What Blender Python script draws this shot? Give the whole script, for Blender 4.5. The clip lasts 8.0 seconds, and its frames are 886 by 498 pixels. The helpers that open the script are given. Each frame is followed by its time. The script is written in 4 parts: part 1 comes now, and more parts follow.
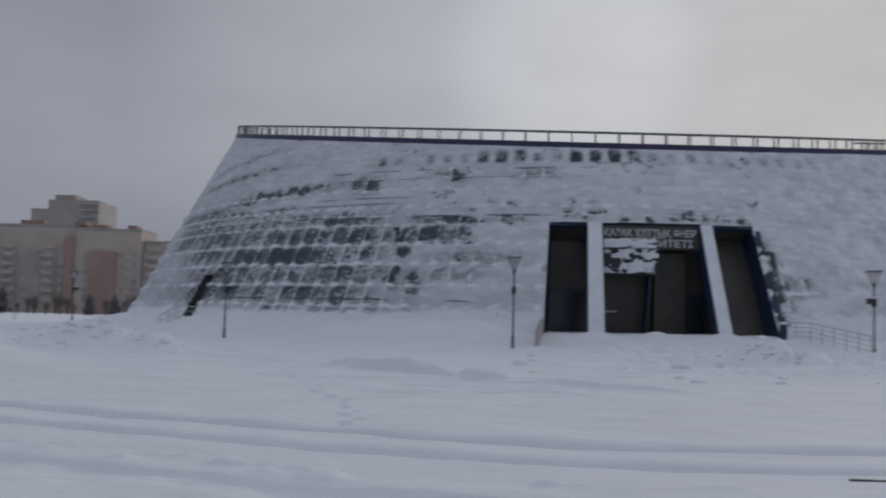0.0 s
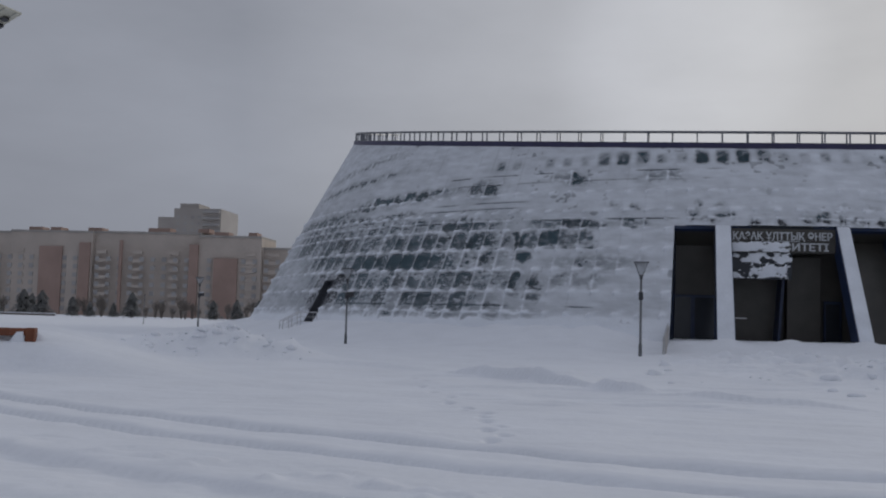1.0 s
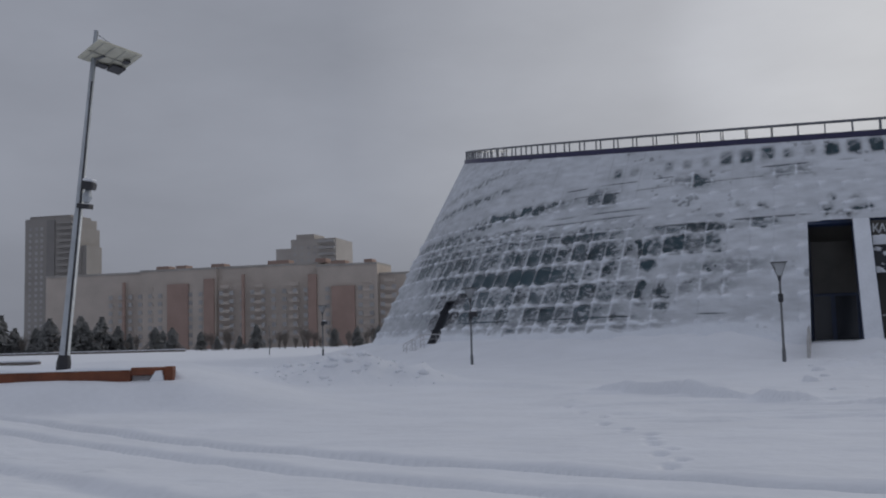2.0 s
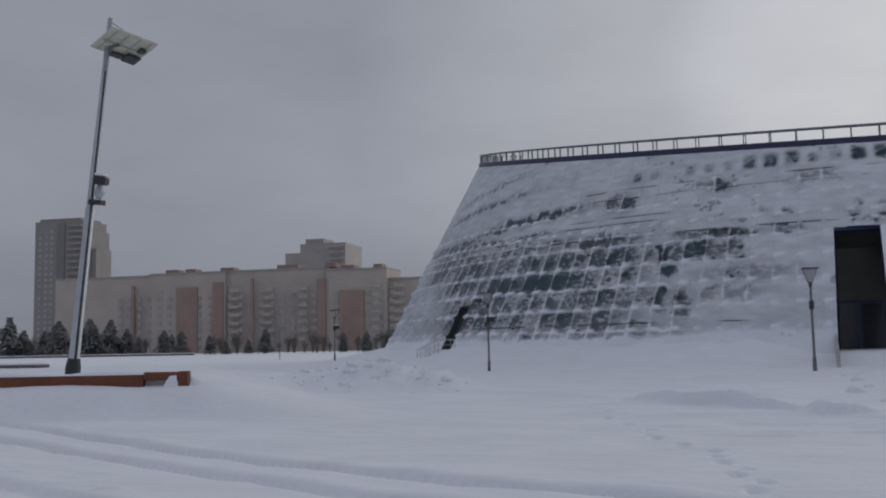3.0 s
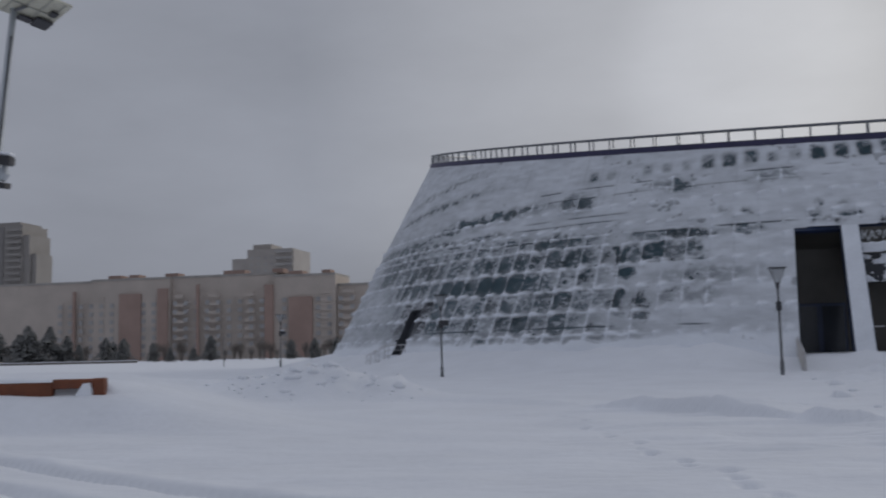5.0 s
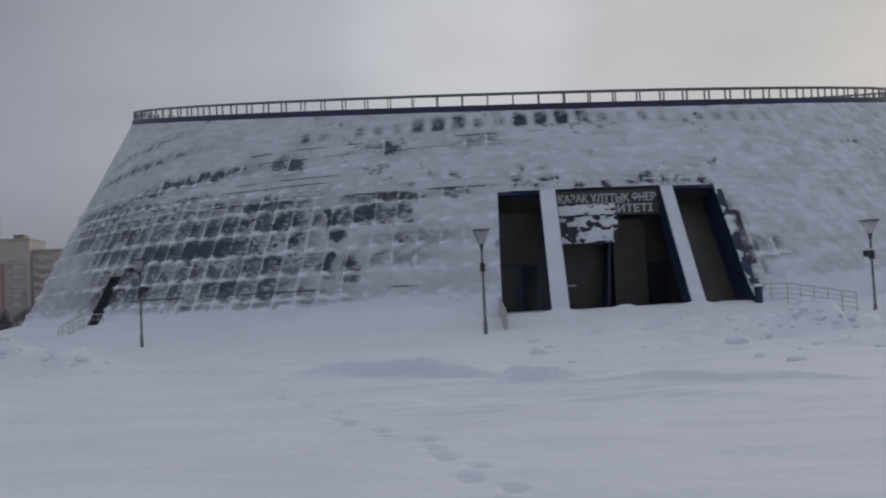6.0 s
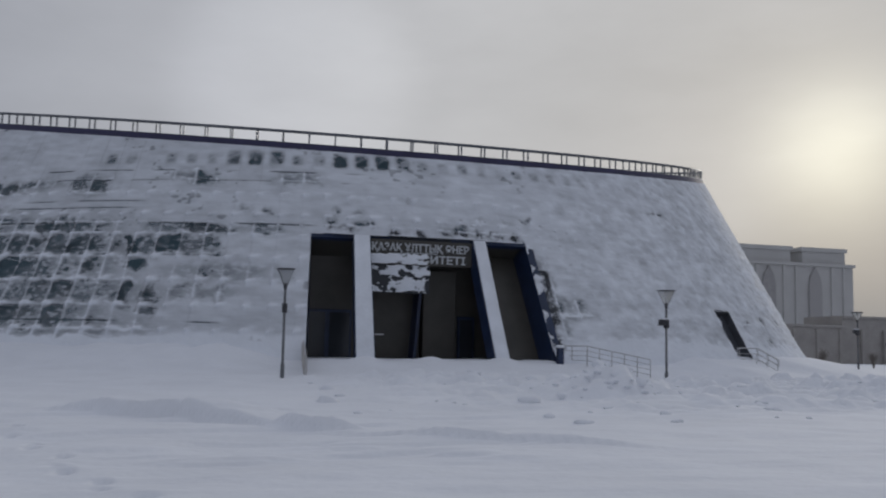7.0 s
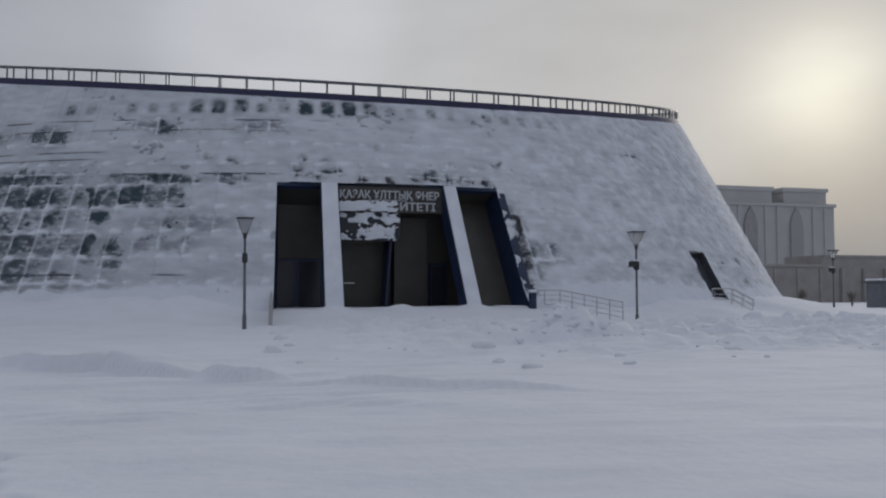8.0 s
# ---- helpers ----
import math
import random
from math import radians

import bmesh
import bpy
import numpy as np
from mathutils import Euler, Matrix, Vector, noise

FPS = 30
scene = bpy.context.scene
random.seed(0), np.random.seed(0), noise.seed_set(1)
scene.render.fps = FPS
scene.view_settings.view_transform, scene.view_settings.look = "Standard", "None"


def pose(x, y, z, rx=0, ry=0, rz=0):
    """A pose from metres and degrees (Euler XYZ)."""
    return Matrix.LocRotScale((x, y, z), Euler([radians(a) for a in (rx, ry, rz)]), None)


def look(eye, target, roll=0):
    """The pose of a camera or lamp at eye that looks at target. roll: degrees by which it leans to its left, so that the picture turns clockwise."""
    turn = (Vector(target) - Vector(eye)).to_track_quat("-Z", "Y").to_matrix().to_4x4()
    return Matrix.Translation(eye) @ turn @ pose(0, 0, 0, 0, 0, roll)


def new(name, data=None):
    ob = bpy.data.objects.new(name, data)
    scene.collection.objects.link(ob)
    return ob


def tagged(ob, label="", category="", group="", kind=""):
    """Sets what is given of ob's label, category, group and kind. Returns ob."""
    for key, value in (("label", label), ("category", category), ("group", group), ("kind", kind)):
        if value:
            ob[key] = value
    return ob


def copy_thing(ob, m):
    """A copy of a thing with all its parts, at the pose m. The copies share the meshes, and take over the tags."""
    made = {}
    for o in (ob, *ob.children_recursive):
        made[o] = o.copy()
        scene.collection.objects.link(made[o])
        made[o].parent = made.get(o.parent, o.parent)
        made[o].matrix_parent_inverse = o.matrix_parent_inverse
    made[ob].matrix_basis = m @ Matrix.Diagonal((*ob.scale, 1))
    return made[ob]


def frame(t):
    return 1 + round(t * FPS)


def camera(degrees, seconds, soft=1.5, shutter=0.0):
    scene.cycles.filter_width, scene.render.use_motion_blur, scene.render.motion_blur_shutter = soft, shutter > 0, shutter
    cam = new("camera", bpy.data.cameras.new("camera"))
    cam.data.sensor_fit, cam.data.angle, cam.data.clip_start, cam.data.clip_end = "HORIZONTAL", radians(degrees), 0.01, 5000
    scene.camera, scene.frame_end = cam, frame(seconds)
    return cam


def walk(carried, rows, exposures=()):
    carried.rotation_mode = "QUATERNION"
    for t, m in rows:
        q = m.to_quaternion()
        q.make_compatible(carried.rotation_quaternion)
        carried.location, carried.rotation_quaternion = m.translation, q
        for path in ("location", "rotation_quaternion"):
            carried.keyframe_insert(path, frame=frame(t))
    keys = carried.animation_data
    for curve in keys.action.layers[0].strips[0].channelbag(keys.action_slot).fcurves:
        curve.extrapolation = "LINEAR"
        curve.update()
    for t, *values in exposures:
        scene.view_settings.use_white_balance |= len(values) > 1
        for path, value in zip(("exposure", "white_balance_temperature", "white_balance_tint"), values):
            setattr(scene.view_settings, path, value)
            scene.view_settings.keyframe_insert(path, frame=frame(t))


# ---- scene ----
# camera: seconds, x, y, height, yaw, pitch, roll
cam = camera(49.07, 8.0, soft=2.0, shutter=0.35)
PATH = [
    (0.0, 0.000, 0.000, 1.295, 0.00, 4.12, -1.44),
    (0.5, -0.227, 0.335, 1.308, 5.57, 3.49, -0.52),
    (1.0, -0.473, 0.761, 1.333, 6.63, 4.26, -1.62),
    (1.5, -0.725, 1.102, 1.363, 9.16, 4.55, 1.86),
    (2.0, -1.036, 1.495, 1.368, 13.53, 5.29, 1.56),
    (2.2, -1.188, 1.669, 1.369, 13.06, 5.42, 2.44),
    (3.3, -1.898, 2.803, 1.374, 14.20, 5.67, 0.82),
    (3.5, -1.995, 3.029, 1.374, 14.05, 4.97, 1.42),
    (4.0, -2.195, 3.577, 1.345, 14.43, 6.42, 2.46),
    (4.2, -2.269, 3.777, 1.327, 15.10, 5.82, 1.43),
    (5.3, -2.357, 4.986, 1.278, 6.79, 5.86, 1.61),
    (5.5, -2.274, 5.254, 1.268, 2.87, 4.35, 1.92),
    (6.0, -2.125, 5.843, 1.257, -5.60, 3.32, 2.69),
    (6.5, -1.877, 6.404, 1.248, -8.15, 3.88, 1.15),
    (7.0, -1.437, 6.790, 1.207, -16.48, 5.96, -1.14),
    (7.5, -0.955, 7.132, 1.175, -17.35, 4.73, -0.26),
    (8.0, -0.469, 7.296, 1.151, -17.27, 2.93, 0.20),
]
walk(cam, [(t, pose(x, y, z, 90 + pitch, roll, yaw)) for t, x, y, z, yaw, pitch, roll in PATH])

# ---- light: overcast winter sky with the low sun behind the cloud ----
SUN_AZ, SUN_EL = radians(39), radians(11)          # azimuth to the right of +y
SUN_DIR = Vector((math.sin(SUN_AZ) * math.cos(SUN_EL), math.cos(SUN_AZ) * math.cos(SUN_EL), math.sin(SUN_EL)))
world = bpy.data.worlds.new("overcast_sky")
scene.world = world
world.use_nodes = True
wt = world.node_tree
wt.nodes.clear()


def wn(kind, **kw):
    n = wt.nodes.new(kind)
    for k, v in kw.items():
        n.inputs[k].default_value = v
    return n


tc = wn("ShaderNodeTexCoord")
sky = wn("ShaderNodeTexSky")
sky.sky_type, sky.sun_disc, sky.sun_elevation, sky.sun_rotation = "NISHITA", False, SUN_EL, SUN_AZ
sky.dust_density = 6
clouds = wn("ShaderNodeTexNoise", Scale=2.2, Detail=7, Roughness=0.55)
stretch = wn("ShaderNodeMapping")
stretch.inputs["Scale"].default_value = (1, 1, 2.6)
wt.links.new(tc.outputs["Generated"], stretch.inputs["Vector"])
wt.links.new(stretch.outputs[0], clouds.inputs["Vector"])
dot = wn("ShaderNodeVectorMath")
dot.operation = "DOT_PRODUCT"
dot.inputs[1].default_value = SUN_DIR
wt.links.new(tc.outputs["Generated"], dot.inputs[0])
# broad brightening towards the veiled sun
veil = wn("ShaderNodeValToRGB")
r = veil.color_ramp
r.elements[0].position, r.elements[0].color = 0.0, (0.26, 0.278, 0.33, 1)
r.elements[1].position, r.elements[1].color = 1.0, (0.466, 0.473, 0.484, 1)
for pos, col in ((0.55, (0.272, 0.29, 0.34, 1)), (0.80, (0.395, 0.407, 0.442, 1)), (0.93, (0.465, 0.472, 0.49, 1))):
    e = r.elements.new(pos)
    e.color = col
wt.links.new(dot.outputs["Value"], veil.inputs[0])
patch = wn("ShaderNodeMapRange")
for k, v in (("From Min", 0.3), ("From Max", 0.7), ("To Min", 0.9), ("To Max", 1.13)):
    patch.inputs[k].default_value = v
wt.links.new(clouds.outputs["Fac"], patch.inputs["Value"])
cl = wn("ShaderNodeVectorMath")
cl.operation = "SCALE"
facing = wn("ShaderNodeClamp")
wt.links.new(dot.outputs["Value"], facing.inputs[0])
# the sun itself, a blurred bright place in the cloud
glow_sum = veil.outputs["Color"]
for power, col in ((480, (0.40, 0.395, 0.30)), (110, (0.066, 0.067, 0.056))):
    pw, tint, plus = wn("ShaderNodeMath"), wn("ShaderNodeVectorMath"), wn("ShaderNodeVectorMath")
    pw.operation, tint.operation, plus.operation = "POWER", "SCALE", "ADD"
    pw.use_clamp = True
    pw.inputs[1].default_value, tint.inputs[0].default_value = power, col
    wt.links.new(facing.outputs[0], pw.inputs[0])
    wt.links.new(pw.outputs[0], tint.inputs["Scale"])
    wt.links.new(glow_sum, plus.inputs[0])
    wt.links.new(tint.outputs[0], plus.inputs[1])
    glow_sum = plus.outputs[0]
wt.links.new(glow_sum, cl.inputs[0])
bg1, bg2, add = wn("ShaderNodeBackground", Strength=0.0015), wn("ShaderNodeBackground", Strength=1.0), wn("ShaderNodeAddShader")
wt.links.new(sky.outputs[0], bg1.inputs["Color"])
# thinner cloud that lets more light through, beside the sun
thin_at = Vector((math.sin(radians(7.2)) * math.cos(radians(15.3)), math.cos(radians(7.2)) * math.cos(radians(15.3)), math.sin(radians(15.3))))
gap_dot = wn("ShaderNodeVectorMath")
gap_dot.operation = "DOT_PRODUCT"
gap_dot.inputs[1].default_value = thin_at
wt.links.new(tc.outputs["Generated"], gap_dot.inputs[0])
gap = wn("ShaderNodeMapRange")
gap.interpolation_type = "SMOOTHERSTEP"
for k, v in (("From Min", 0.988), ("From Max", 1.0), ("To Min", 0.97), ("To Max", 1.16)):
    gap.inputs[k].default_value = v
wt.links.new(gap_dot.outputs["Value"], gap.inputs["Value"])
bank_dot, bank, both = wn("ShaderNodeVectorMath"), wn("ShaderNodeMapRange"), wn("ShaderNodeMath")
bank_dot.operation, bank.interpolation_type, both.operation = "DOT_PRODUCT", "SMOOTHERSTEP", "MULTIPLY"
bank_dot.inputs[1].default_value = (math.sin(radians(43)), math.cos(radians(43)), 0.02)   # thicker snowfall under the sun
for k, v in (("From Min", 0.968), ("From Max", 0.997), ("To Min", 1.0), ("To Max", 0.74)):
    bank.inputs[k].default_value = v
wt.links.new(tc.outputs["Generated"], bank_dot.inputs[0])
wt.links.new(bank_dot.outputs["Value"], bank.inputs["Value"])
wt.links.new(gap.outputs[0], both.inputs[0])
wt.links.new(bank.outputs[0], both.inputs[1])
thin = wn("ShaderNodeMath")
thin.operation = "MULTIPLY"
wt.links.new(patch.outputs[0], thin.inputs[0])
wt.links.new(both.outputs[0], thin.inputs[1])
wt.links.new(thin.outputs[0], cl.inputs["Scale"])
# an overcast sky is brighter overhead than near the horizon
sep = wn("ShaderNodeSeparateXYZ")
wt.links.new(tc.outputs["Generated"], sep.inputs[0])
zen = wn("ShaderNodeMapRange")
zen.interpolation_type = "SMOOTHSTEP"
for k, v in (("From Min", 0.28), ("From Max", 0.9), ("To Min", 1.0), ("To Max", 1.35)):
    zen.inputs[k].default_value = v
wt.links.new(sep.outputs["Z"], zen.inputs["Value"])
cz = wn("ShaderNodeVectorMath")
cz.operation = "SCALE"
wt.links.new(cl.outputs[0], cz.inputs[0])
wt.links.new(zen.outputs[0], cz.inputs["Scale"])
# falling snow dulls the sky towards the horizon
hor = wn("ShaderNodeMapRange")
hor.interpolation_type = "SMOOTHSTEP"
for k, v in (("From Min", 0.0), ("From Max", 0.17), ("To Min", 0.8), ("To Max", 1.03)):
    hor.inputs[k].default_value = v
wt.links.new(sep.outputs["Z"], hor.inputs["Value"])
ch = wn("ShaderNodeVectorMath")
ch.operation = "SCALE"
wt.links.new(cz.outputs[0], ch.inputs[0])
wt.links.new(hor.outputs[0], ch.inputs["Scale"])
wt.links.new(ch.outputs[0], bg2.inputs["Color"])
wt.links.new(bg1.outputs[0], add.inputs[0])
wt.links.new(bg2.outputs[0], add.inputs[1])
wt.links.new(add.outputs[0], wn("ShaderNodeOutputWorld").inputs["Surface"])
sun = new("sun", bpy.data.lights.new("sun", "SUN"))
sun.data.energy, sun.data.angle, sun.data.color = 0.75, radians(22), (1, 0.95, 0.87)
sun.matrix_world = look(SUN_DIR * 100, (0, 0, 0))


# ---- materials ----
def material(name, col, rough=0.6, metal=0.0, vary=0.25, scale=4.0, bump=0.1, fine=40.0, spec=0.5, col2=None, per_object=0.0):
    """A surface with variation at two scales, in metres."""
    m = bpy.data.materials.new(name)
    m.use_nodes = True
    nt = m.node_tree
    b = nt.nodes["Principled BSDF"]
    b.inputs["Roughness"].default_value, b.inputs["Metallic"].default_value = rough, metal
    b.inputs["Specular IOR Level"].default_value = spec
    geo = nt.nodes.new("ShaderNodeNewGeometry")
    big, small = nt.nodes.new("ShaderNodeTexNoise"), nt.nodes.new("ShaderNodeTexNoise")
    big.inputs["Scale"].default_value, big.inputs["Detail"].default_value = scale, 5
    small.inputs["Scale"].default_value, small.inputs["Detail"].default_value = fine, 4
    for n in (big, small):
        nt.links.new(geo.outputs["Position"], n.inputs["Vector"])
    mixf = nt.nodes.new("ShaderNodeMath")
    mixf.operation = "MULTIPLY_ADD"
    mixf.inputs[1].default_value = 0.35
    nt.links.new(small.outputs["Fac"], mixf.inputs[0])
    sc = nt.nodes.new("ShaderNodeMath")
    sc.operation = "MULTIPLY"
    sc.inputs[1].default_value = 0.65
    nt.links.new(big.outputs["Fac"], sc.inputs[0])
    nt.links.new(sc.outputs[0], mixf.inputs[2])
    fac = mixf.outputs[0]
    if per_object:
        info = nt.nodes.new("ShaderNodeObjectInfo")
        pm = nt.nodes.new("ShaderNodeMath")
        pm.operation = "MULTIPLY_ADD"
        pm.inputs[1].default_value = per_object
        nt.links.new(info.outputs["Random"], pm.inputs[0])
        nt.links.new(fac, pm.inputs[2])
        fac = pm.outputs[0]
    ramp = nt.nodes.new("ShaderNodeValToRGB")
    ramp.color_ramp.elements[0].position, ramp.color_ramp.elements[1].position = 0.3, 0.7
    lo = [c * (1 - vary) for c in col]
    hi = [min(1, c * (1 + vary)) for c in (col2 or col)]
    ramp.color_ramp.elements[0].color, ramp.color_ramp.elements[1].color = (*lo, 1), (*hi, 1)
    nt.links.new(fac, ramp.inputs[0])
    nt.links.new(ramp.outputs[0], b.inputs["Base Color"])
    if bump:
        bp = nt.nodes.new("ShaderNodeBump")
        bp.inputs["Strength"].default_value, bp.inputs["Distance"].default_value = bump, 0.05
        nt.links.new(mixf.outputs[0], bp.inputs["Height"])
        nt.links.new(bp.outputs[0], b.inputs["Normal"])
    return m


SNOW = material("snow", (0.80, 0.82, 0.86), 0.85, vary=0.05, scale=0.5, bump=0.5, fine=7, spec=0.08)
CRUST = material("wind_packed_snow", (0.75, 0.78, 0.83), 0.7, vary=0.07, scale=0.7, bump=0.6, fine=9, spec=0.25)
# where the snow thins out the dark glass shows through it
nt = CRUST.node_tree
lay, cover, clear, veil_mix = (nt.nodes.new(k) for k in ("ShaderNodeAttribute", "ShaderNodeMapRange", "ShaderNodeBsdfTransparent", "ShaderNodeMixShader"))
lay.attribute_name = "snow_depth"
for k, v in (("From Min", 0.0), ("From Max", 1.0), ("To Min", 0.0), ("To Max", 1.0)):
    cover.inputs[k].default_value = v
nt.links.new(lay.outputs["Fac"], cover.inputs["Value"])
nt.links.new(cover.outputs[0], veil_mix.inputs[0])
nt.links.new(clear.outputs[0], veil_mix.inputs[1])
nt.links.new(nt.nodes["Principled BSDF"].outputs[0], veil_mix.inputs[2])
nt.links.new(veil_mix.outputs[0], nt.nodes["Material Output"].inputs["Surface"])
PACKED = material("packed_snow", (0.74, 0.77, 0.82), 0.7, vary=0.1, scale=0.9, bump=0.6, fine=9, spec=0.25)
GLASS = material("frosted_dark_glass", (0.008, 0.012, 0.018), 0.3, vary=0.5, scale=1.1, bump=0.08, fine=14, col2=(0.015, 0.036, 0.047), per_object=0.3, spec=0.13)
FRAME = material("grey_aluminium", (0.16, 0.17, 0.19), 0.4, 0.7, vary=0.2, scale=2, bump=0.05)
CORE = material("dark_interior_shell", (0.035, 0.04, 0.05), 0.8, vary=0.3)
STEEL = material("galvanised_post", (0.14, 0.145, 0.155), 0.45, 0.6, vary=0.25, scale=3, bump=0.1)
PALESTEEL = material("pale_painted_steel", (0.42, 0.45, 0.48), 0.45, 0.3, vary=0.15, scale=3)
STAINLESS = material("stainless_rail", (0.5, 0.5, 0.51), 0.4, 0.45, vary=0.15)
NAVY = material("navy_blue_cladding", (0.013, 0.026, 0.066), 0.4, vary=0.4, scale=1.5)
VIOLET = material("dark_violet_trim", (0.028, 0.026, 0.075), 0.5, vary=0.3, scale=1)
# panel and door glass colours are lifted off black to hold some haze
BRONZE = material("brown_black_panel", (0.054, 0.050, 0.043), 0.45, vary=0.3, scale=0.9)
DOORGLASS = material("dark_door_glass", (0.026, 0.030, 0.038), 0.2, vary=0.3, scale=0.8, bump=0.02)
LETTER = material("pale_sign_letters", (0.50, 0.52, 0.54), 0.5, vary=0.15)
WOOD = material("red_brown_timber", (0.17, 0.055, 0.025), 0.7, vary=0.4, scale=2.5, bump=0.3, fine=30)
# far walls and panes: haze is put into the colours as extra paleness
BEIGE = material("beige_brick_wall", (0.455, 0.40, 0.355), 0.9, vary=0.12, scale=0.15, fine=2.5, bump=0.1)
REDBRICK = material("red_brown_brick", (0.33, 0.235, 0.20), 0.9, vary=0.12, scale=0.2, fine=3)
GREYWALL = material("grey_panel_wall", (0.37, 0.345, 0.325), 0.9, vary=0.1, scale=0.12, fine=2)
PANE = material("haze_paled_pane", (0.28, 0.272, 0.27), 0.35, vary=0.25, scale=0.5, per_object=0.5)
BARK = material("bark", (0.16, 0.14, 0.125), 0.9, vary=0.3)
# needle colour is lightened past foliage, with the haze put into it
NEEDLE = material("haze_paled_needles", (0.19, 0.192, 0.188), 0.85, vary=0.2, scale=1.5)
TOWERWALL = material("dull_tower_wall", (0.27, 0.255, 0.242), 0.9, vary=0.1, scale=0.12, fine=2)
# dark grey for the shade painted along the ruts
RUT_SHADE = material("rut_shade_grey", (0.15, 0.15, 0.16), 0.5, vary=0.4, scale=2.5, bump=0.3, fine=25)
DARKBOX = material("black_plastic_housing", (0.03, 0.03, 0.035), 0.5, vary=0.2)
# stone lightened so its colour takes in the haze before the far building
LIMESTONE = material("haze_paled_limestone", (0.49, 0.485, 0.475), 0.9, vary=0.08, scale=0.15, fine=2)
SOLAR = material("panel_underside", (0.50, 0.485, 0.40), 0.6, vary=0.2, scale=5)
TREAD = material("tan_stone_treads", (0.27, 0.225, 0.17), 0.85, vary=0.2, scale=3)
STRIP = material("dark_grey_strip", (0.21, 0.2, 0.195), 0.9, vary=0.1, scale=0.2)
GRIT = material("gritty_old_snow", (0.46, 0.44, 0.42), 0.9, vary=0.2, scale=3, bump=0.5)
BEAM_GREY = material("dull_grey_bar", (0.34, 0.335, 0.30), 0.6, vary=0.15)
# brown of the far low walls, brightened in place of haze
HOARD = material("haze_paled_brown", (0.34, 0.32, 0.30), 0.85, vary=0.2, scale=0.3, fine=3)


# ---- mesh helpers ----
def part(name, bm, mat, parent=None, label="", smooth=False):
    me = bpy.data.meshes.new(name)
    bm.normal_update()
    bm.to_mesh(me)
    bm.free()
    me.materials.append(mat)
    if smooth:
        me.polygons.foreach_set("use_smooth", [True] * len(me.polygons))
    ob = new(name, me)
    ob.parent = parent
    if label:
        ob["label"] = label
    return ob


def thing(name, label, category, loc=(0, 0, 0), rz=0, group="", kind=""):
    e = new(name)
    e.matrix_basis = pose(*loc, 0, 0, rz)
    return tagged(e, label, category, group, kind)


def box(bm, x0, y0, z0, x1, y1, z1, bevel=0.0):
    vs = [bm.verts.new((x, y, z)) for z in (z0, z1) for y in (y0, y1) for x in (x0, x1)]
    fs = [bm.faces.new([vs[i] for i in q]) for q in ((0, 2, 3, 1), (4, 5, 7, 6), (0, 1, 5, 4), (2, 6, 7, 3), (0, 4, 6, 2), (1, 3, 7, 5))]
    if bevel:
        bmesh.ops.bevel(bm, geom=list({e for f in fs for e in f.edges}), offset=bevel, segments=1, affect="EDGES")
    return bm


def boxbm(*a, bevel=0.0):
    return box(bmesh.new(), *a, bevel=bevel)


def tube(bm, path, rad, n=8):
    """A round bar along a list of points; rad is one radius or one for each."""
    path = [Vector(p) for p in path]
    rads = rad if isinstance(rad, (list, tuple)) else [rad] * len(path)
    rings = []
    for i, p in enumerate(path):
        d = (path[min(i + 1, len(path) - 1)] - path[max(i - 1, 0)]).normalized()
        a = d.orthogonal().normalized() if abs(d.z) > 0.9 else d.cross(Vector((0, 0, 1))).normalized()
        if abs(d.z) > 0.9:
            a = (Vector((1, 0, 0)) - d * d.x).normalized()
        b = d.cross(a)
        rings.append([bm.verts.new(p + rads[i] * (math.cos(t) * a + math.sin(t) * b)) for t in (2 * math.pi * k / n for k in range(n))])
    for r0, r1 in zip(rings, rings[1:]):
        for k in range(n):
            bm.faces.new((r0[k], r0[(k + 1) % n], r1[(k + 1) % n], r1[k]))
    bm.faces.new(rings[0][::-1])
    bm.faces.new(rings[-1])
    return bm


def grid_mesh(name, pts, mat, keep=None, parent=None, smooth=True):
    """One sheet from an array of points (rows, columns, 3)."""
    h, w = pts.shape[:2]
    idx = np.arange(h * w).reshape(h, w)
    q = np.stack([idx[:-1, :-1], idx[:-1, 1:], idx[1:, 1:], idx[1:, :-1]], -1)
    q = q.reshape(-1, 4) if keep is None else q[keep]
    me = bpy.data.meshes.new(name)
    me.from_pydata(pts.reshape(-1, 3).tolist(), [], q.tolist())
    me.materials.append(mat)
    if smooth:
        me.polygons.foreach_set("use_smooth", [True] * len(me.polygons))
    ob = new(name, me)
    ob.parent = parent
    return ob


rng = np.random.default_rng(7)
LATTICE = rng.random((256, 256))


def vnoise(x, y):
    """Smooth value noise, 0 to 1."""
    xi, yi = np.floor(x).astype(int), np.floor(y).astype(int)
    fx, fy = x - xi, y - yi
    fx, fy = fx * fx * (3 - 2 * fx), fy * fy * (3 - 2 * fy)
    g = lambda a, b: LATTICE[a % 256, b % 256]
    return (g(xi, yi) * (1 - fx) + g(xi + 1, yi) * fx) * (1 - fy) + (g(xi, yi + 1) * (1 - fx) + g(xi + 1, yi + 1) * fx) * fy


def fbm(x, y, n=4):
    return sum(vnoise(x * 2 ** k + 17.3 * k, y * 2 ** k + 9.1 * k) / 2 ** k for k in range(n)) / sum(0.5 ** k for k in range(n))


def step(a, b, x):
    t = np.clip((x - a) / (b - a), 0, 1)
    return t * t * (3 - 2 * t)


# ---- the conical building: centre, radius at the ground, taper, sloping rim ----
CX, CY, CR, CK = 12.827, 95.253, 42.150, 0.5343
RIM_Z, RIM_A, RIM_B = 18.94, 0.1866, -0.0006


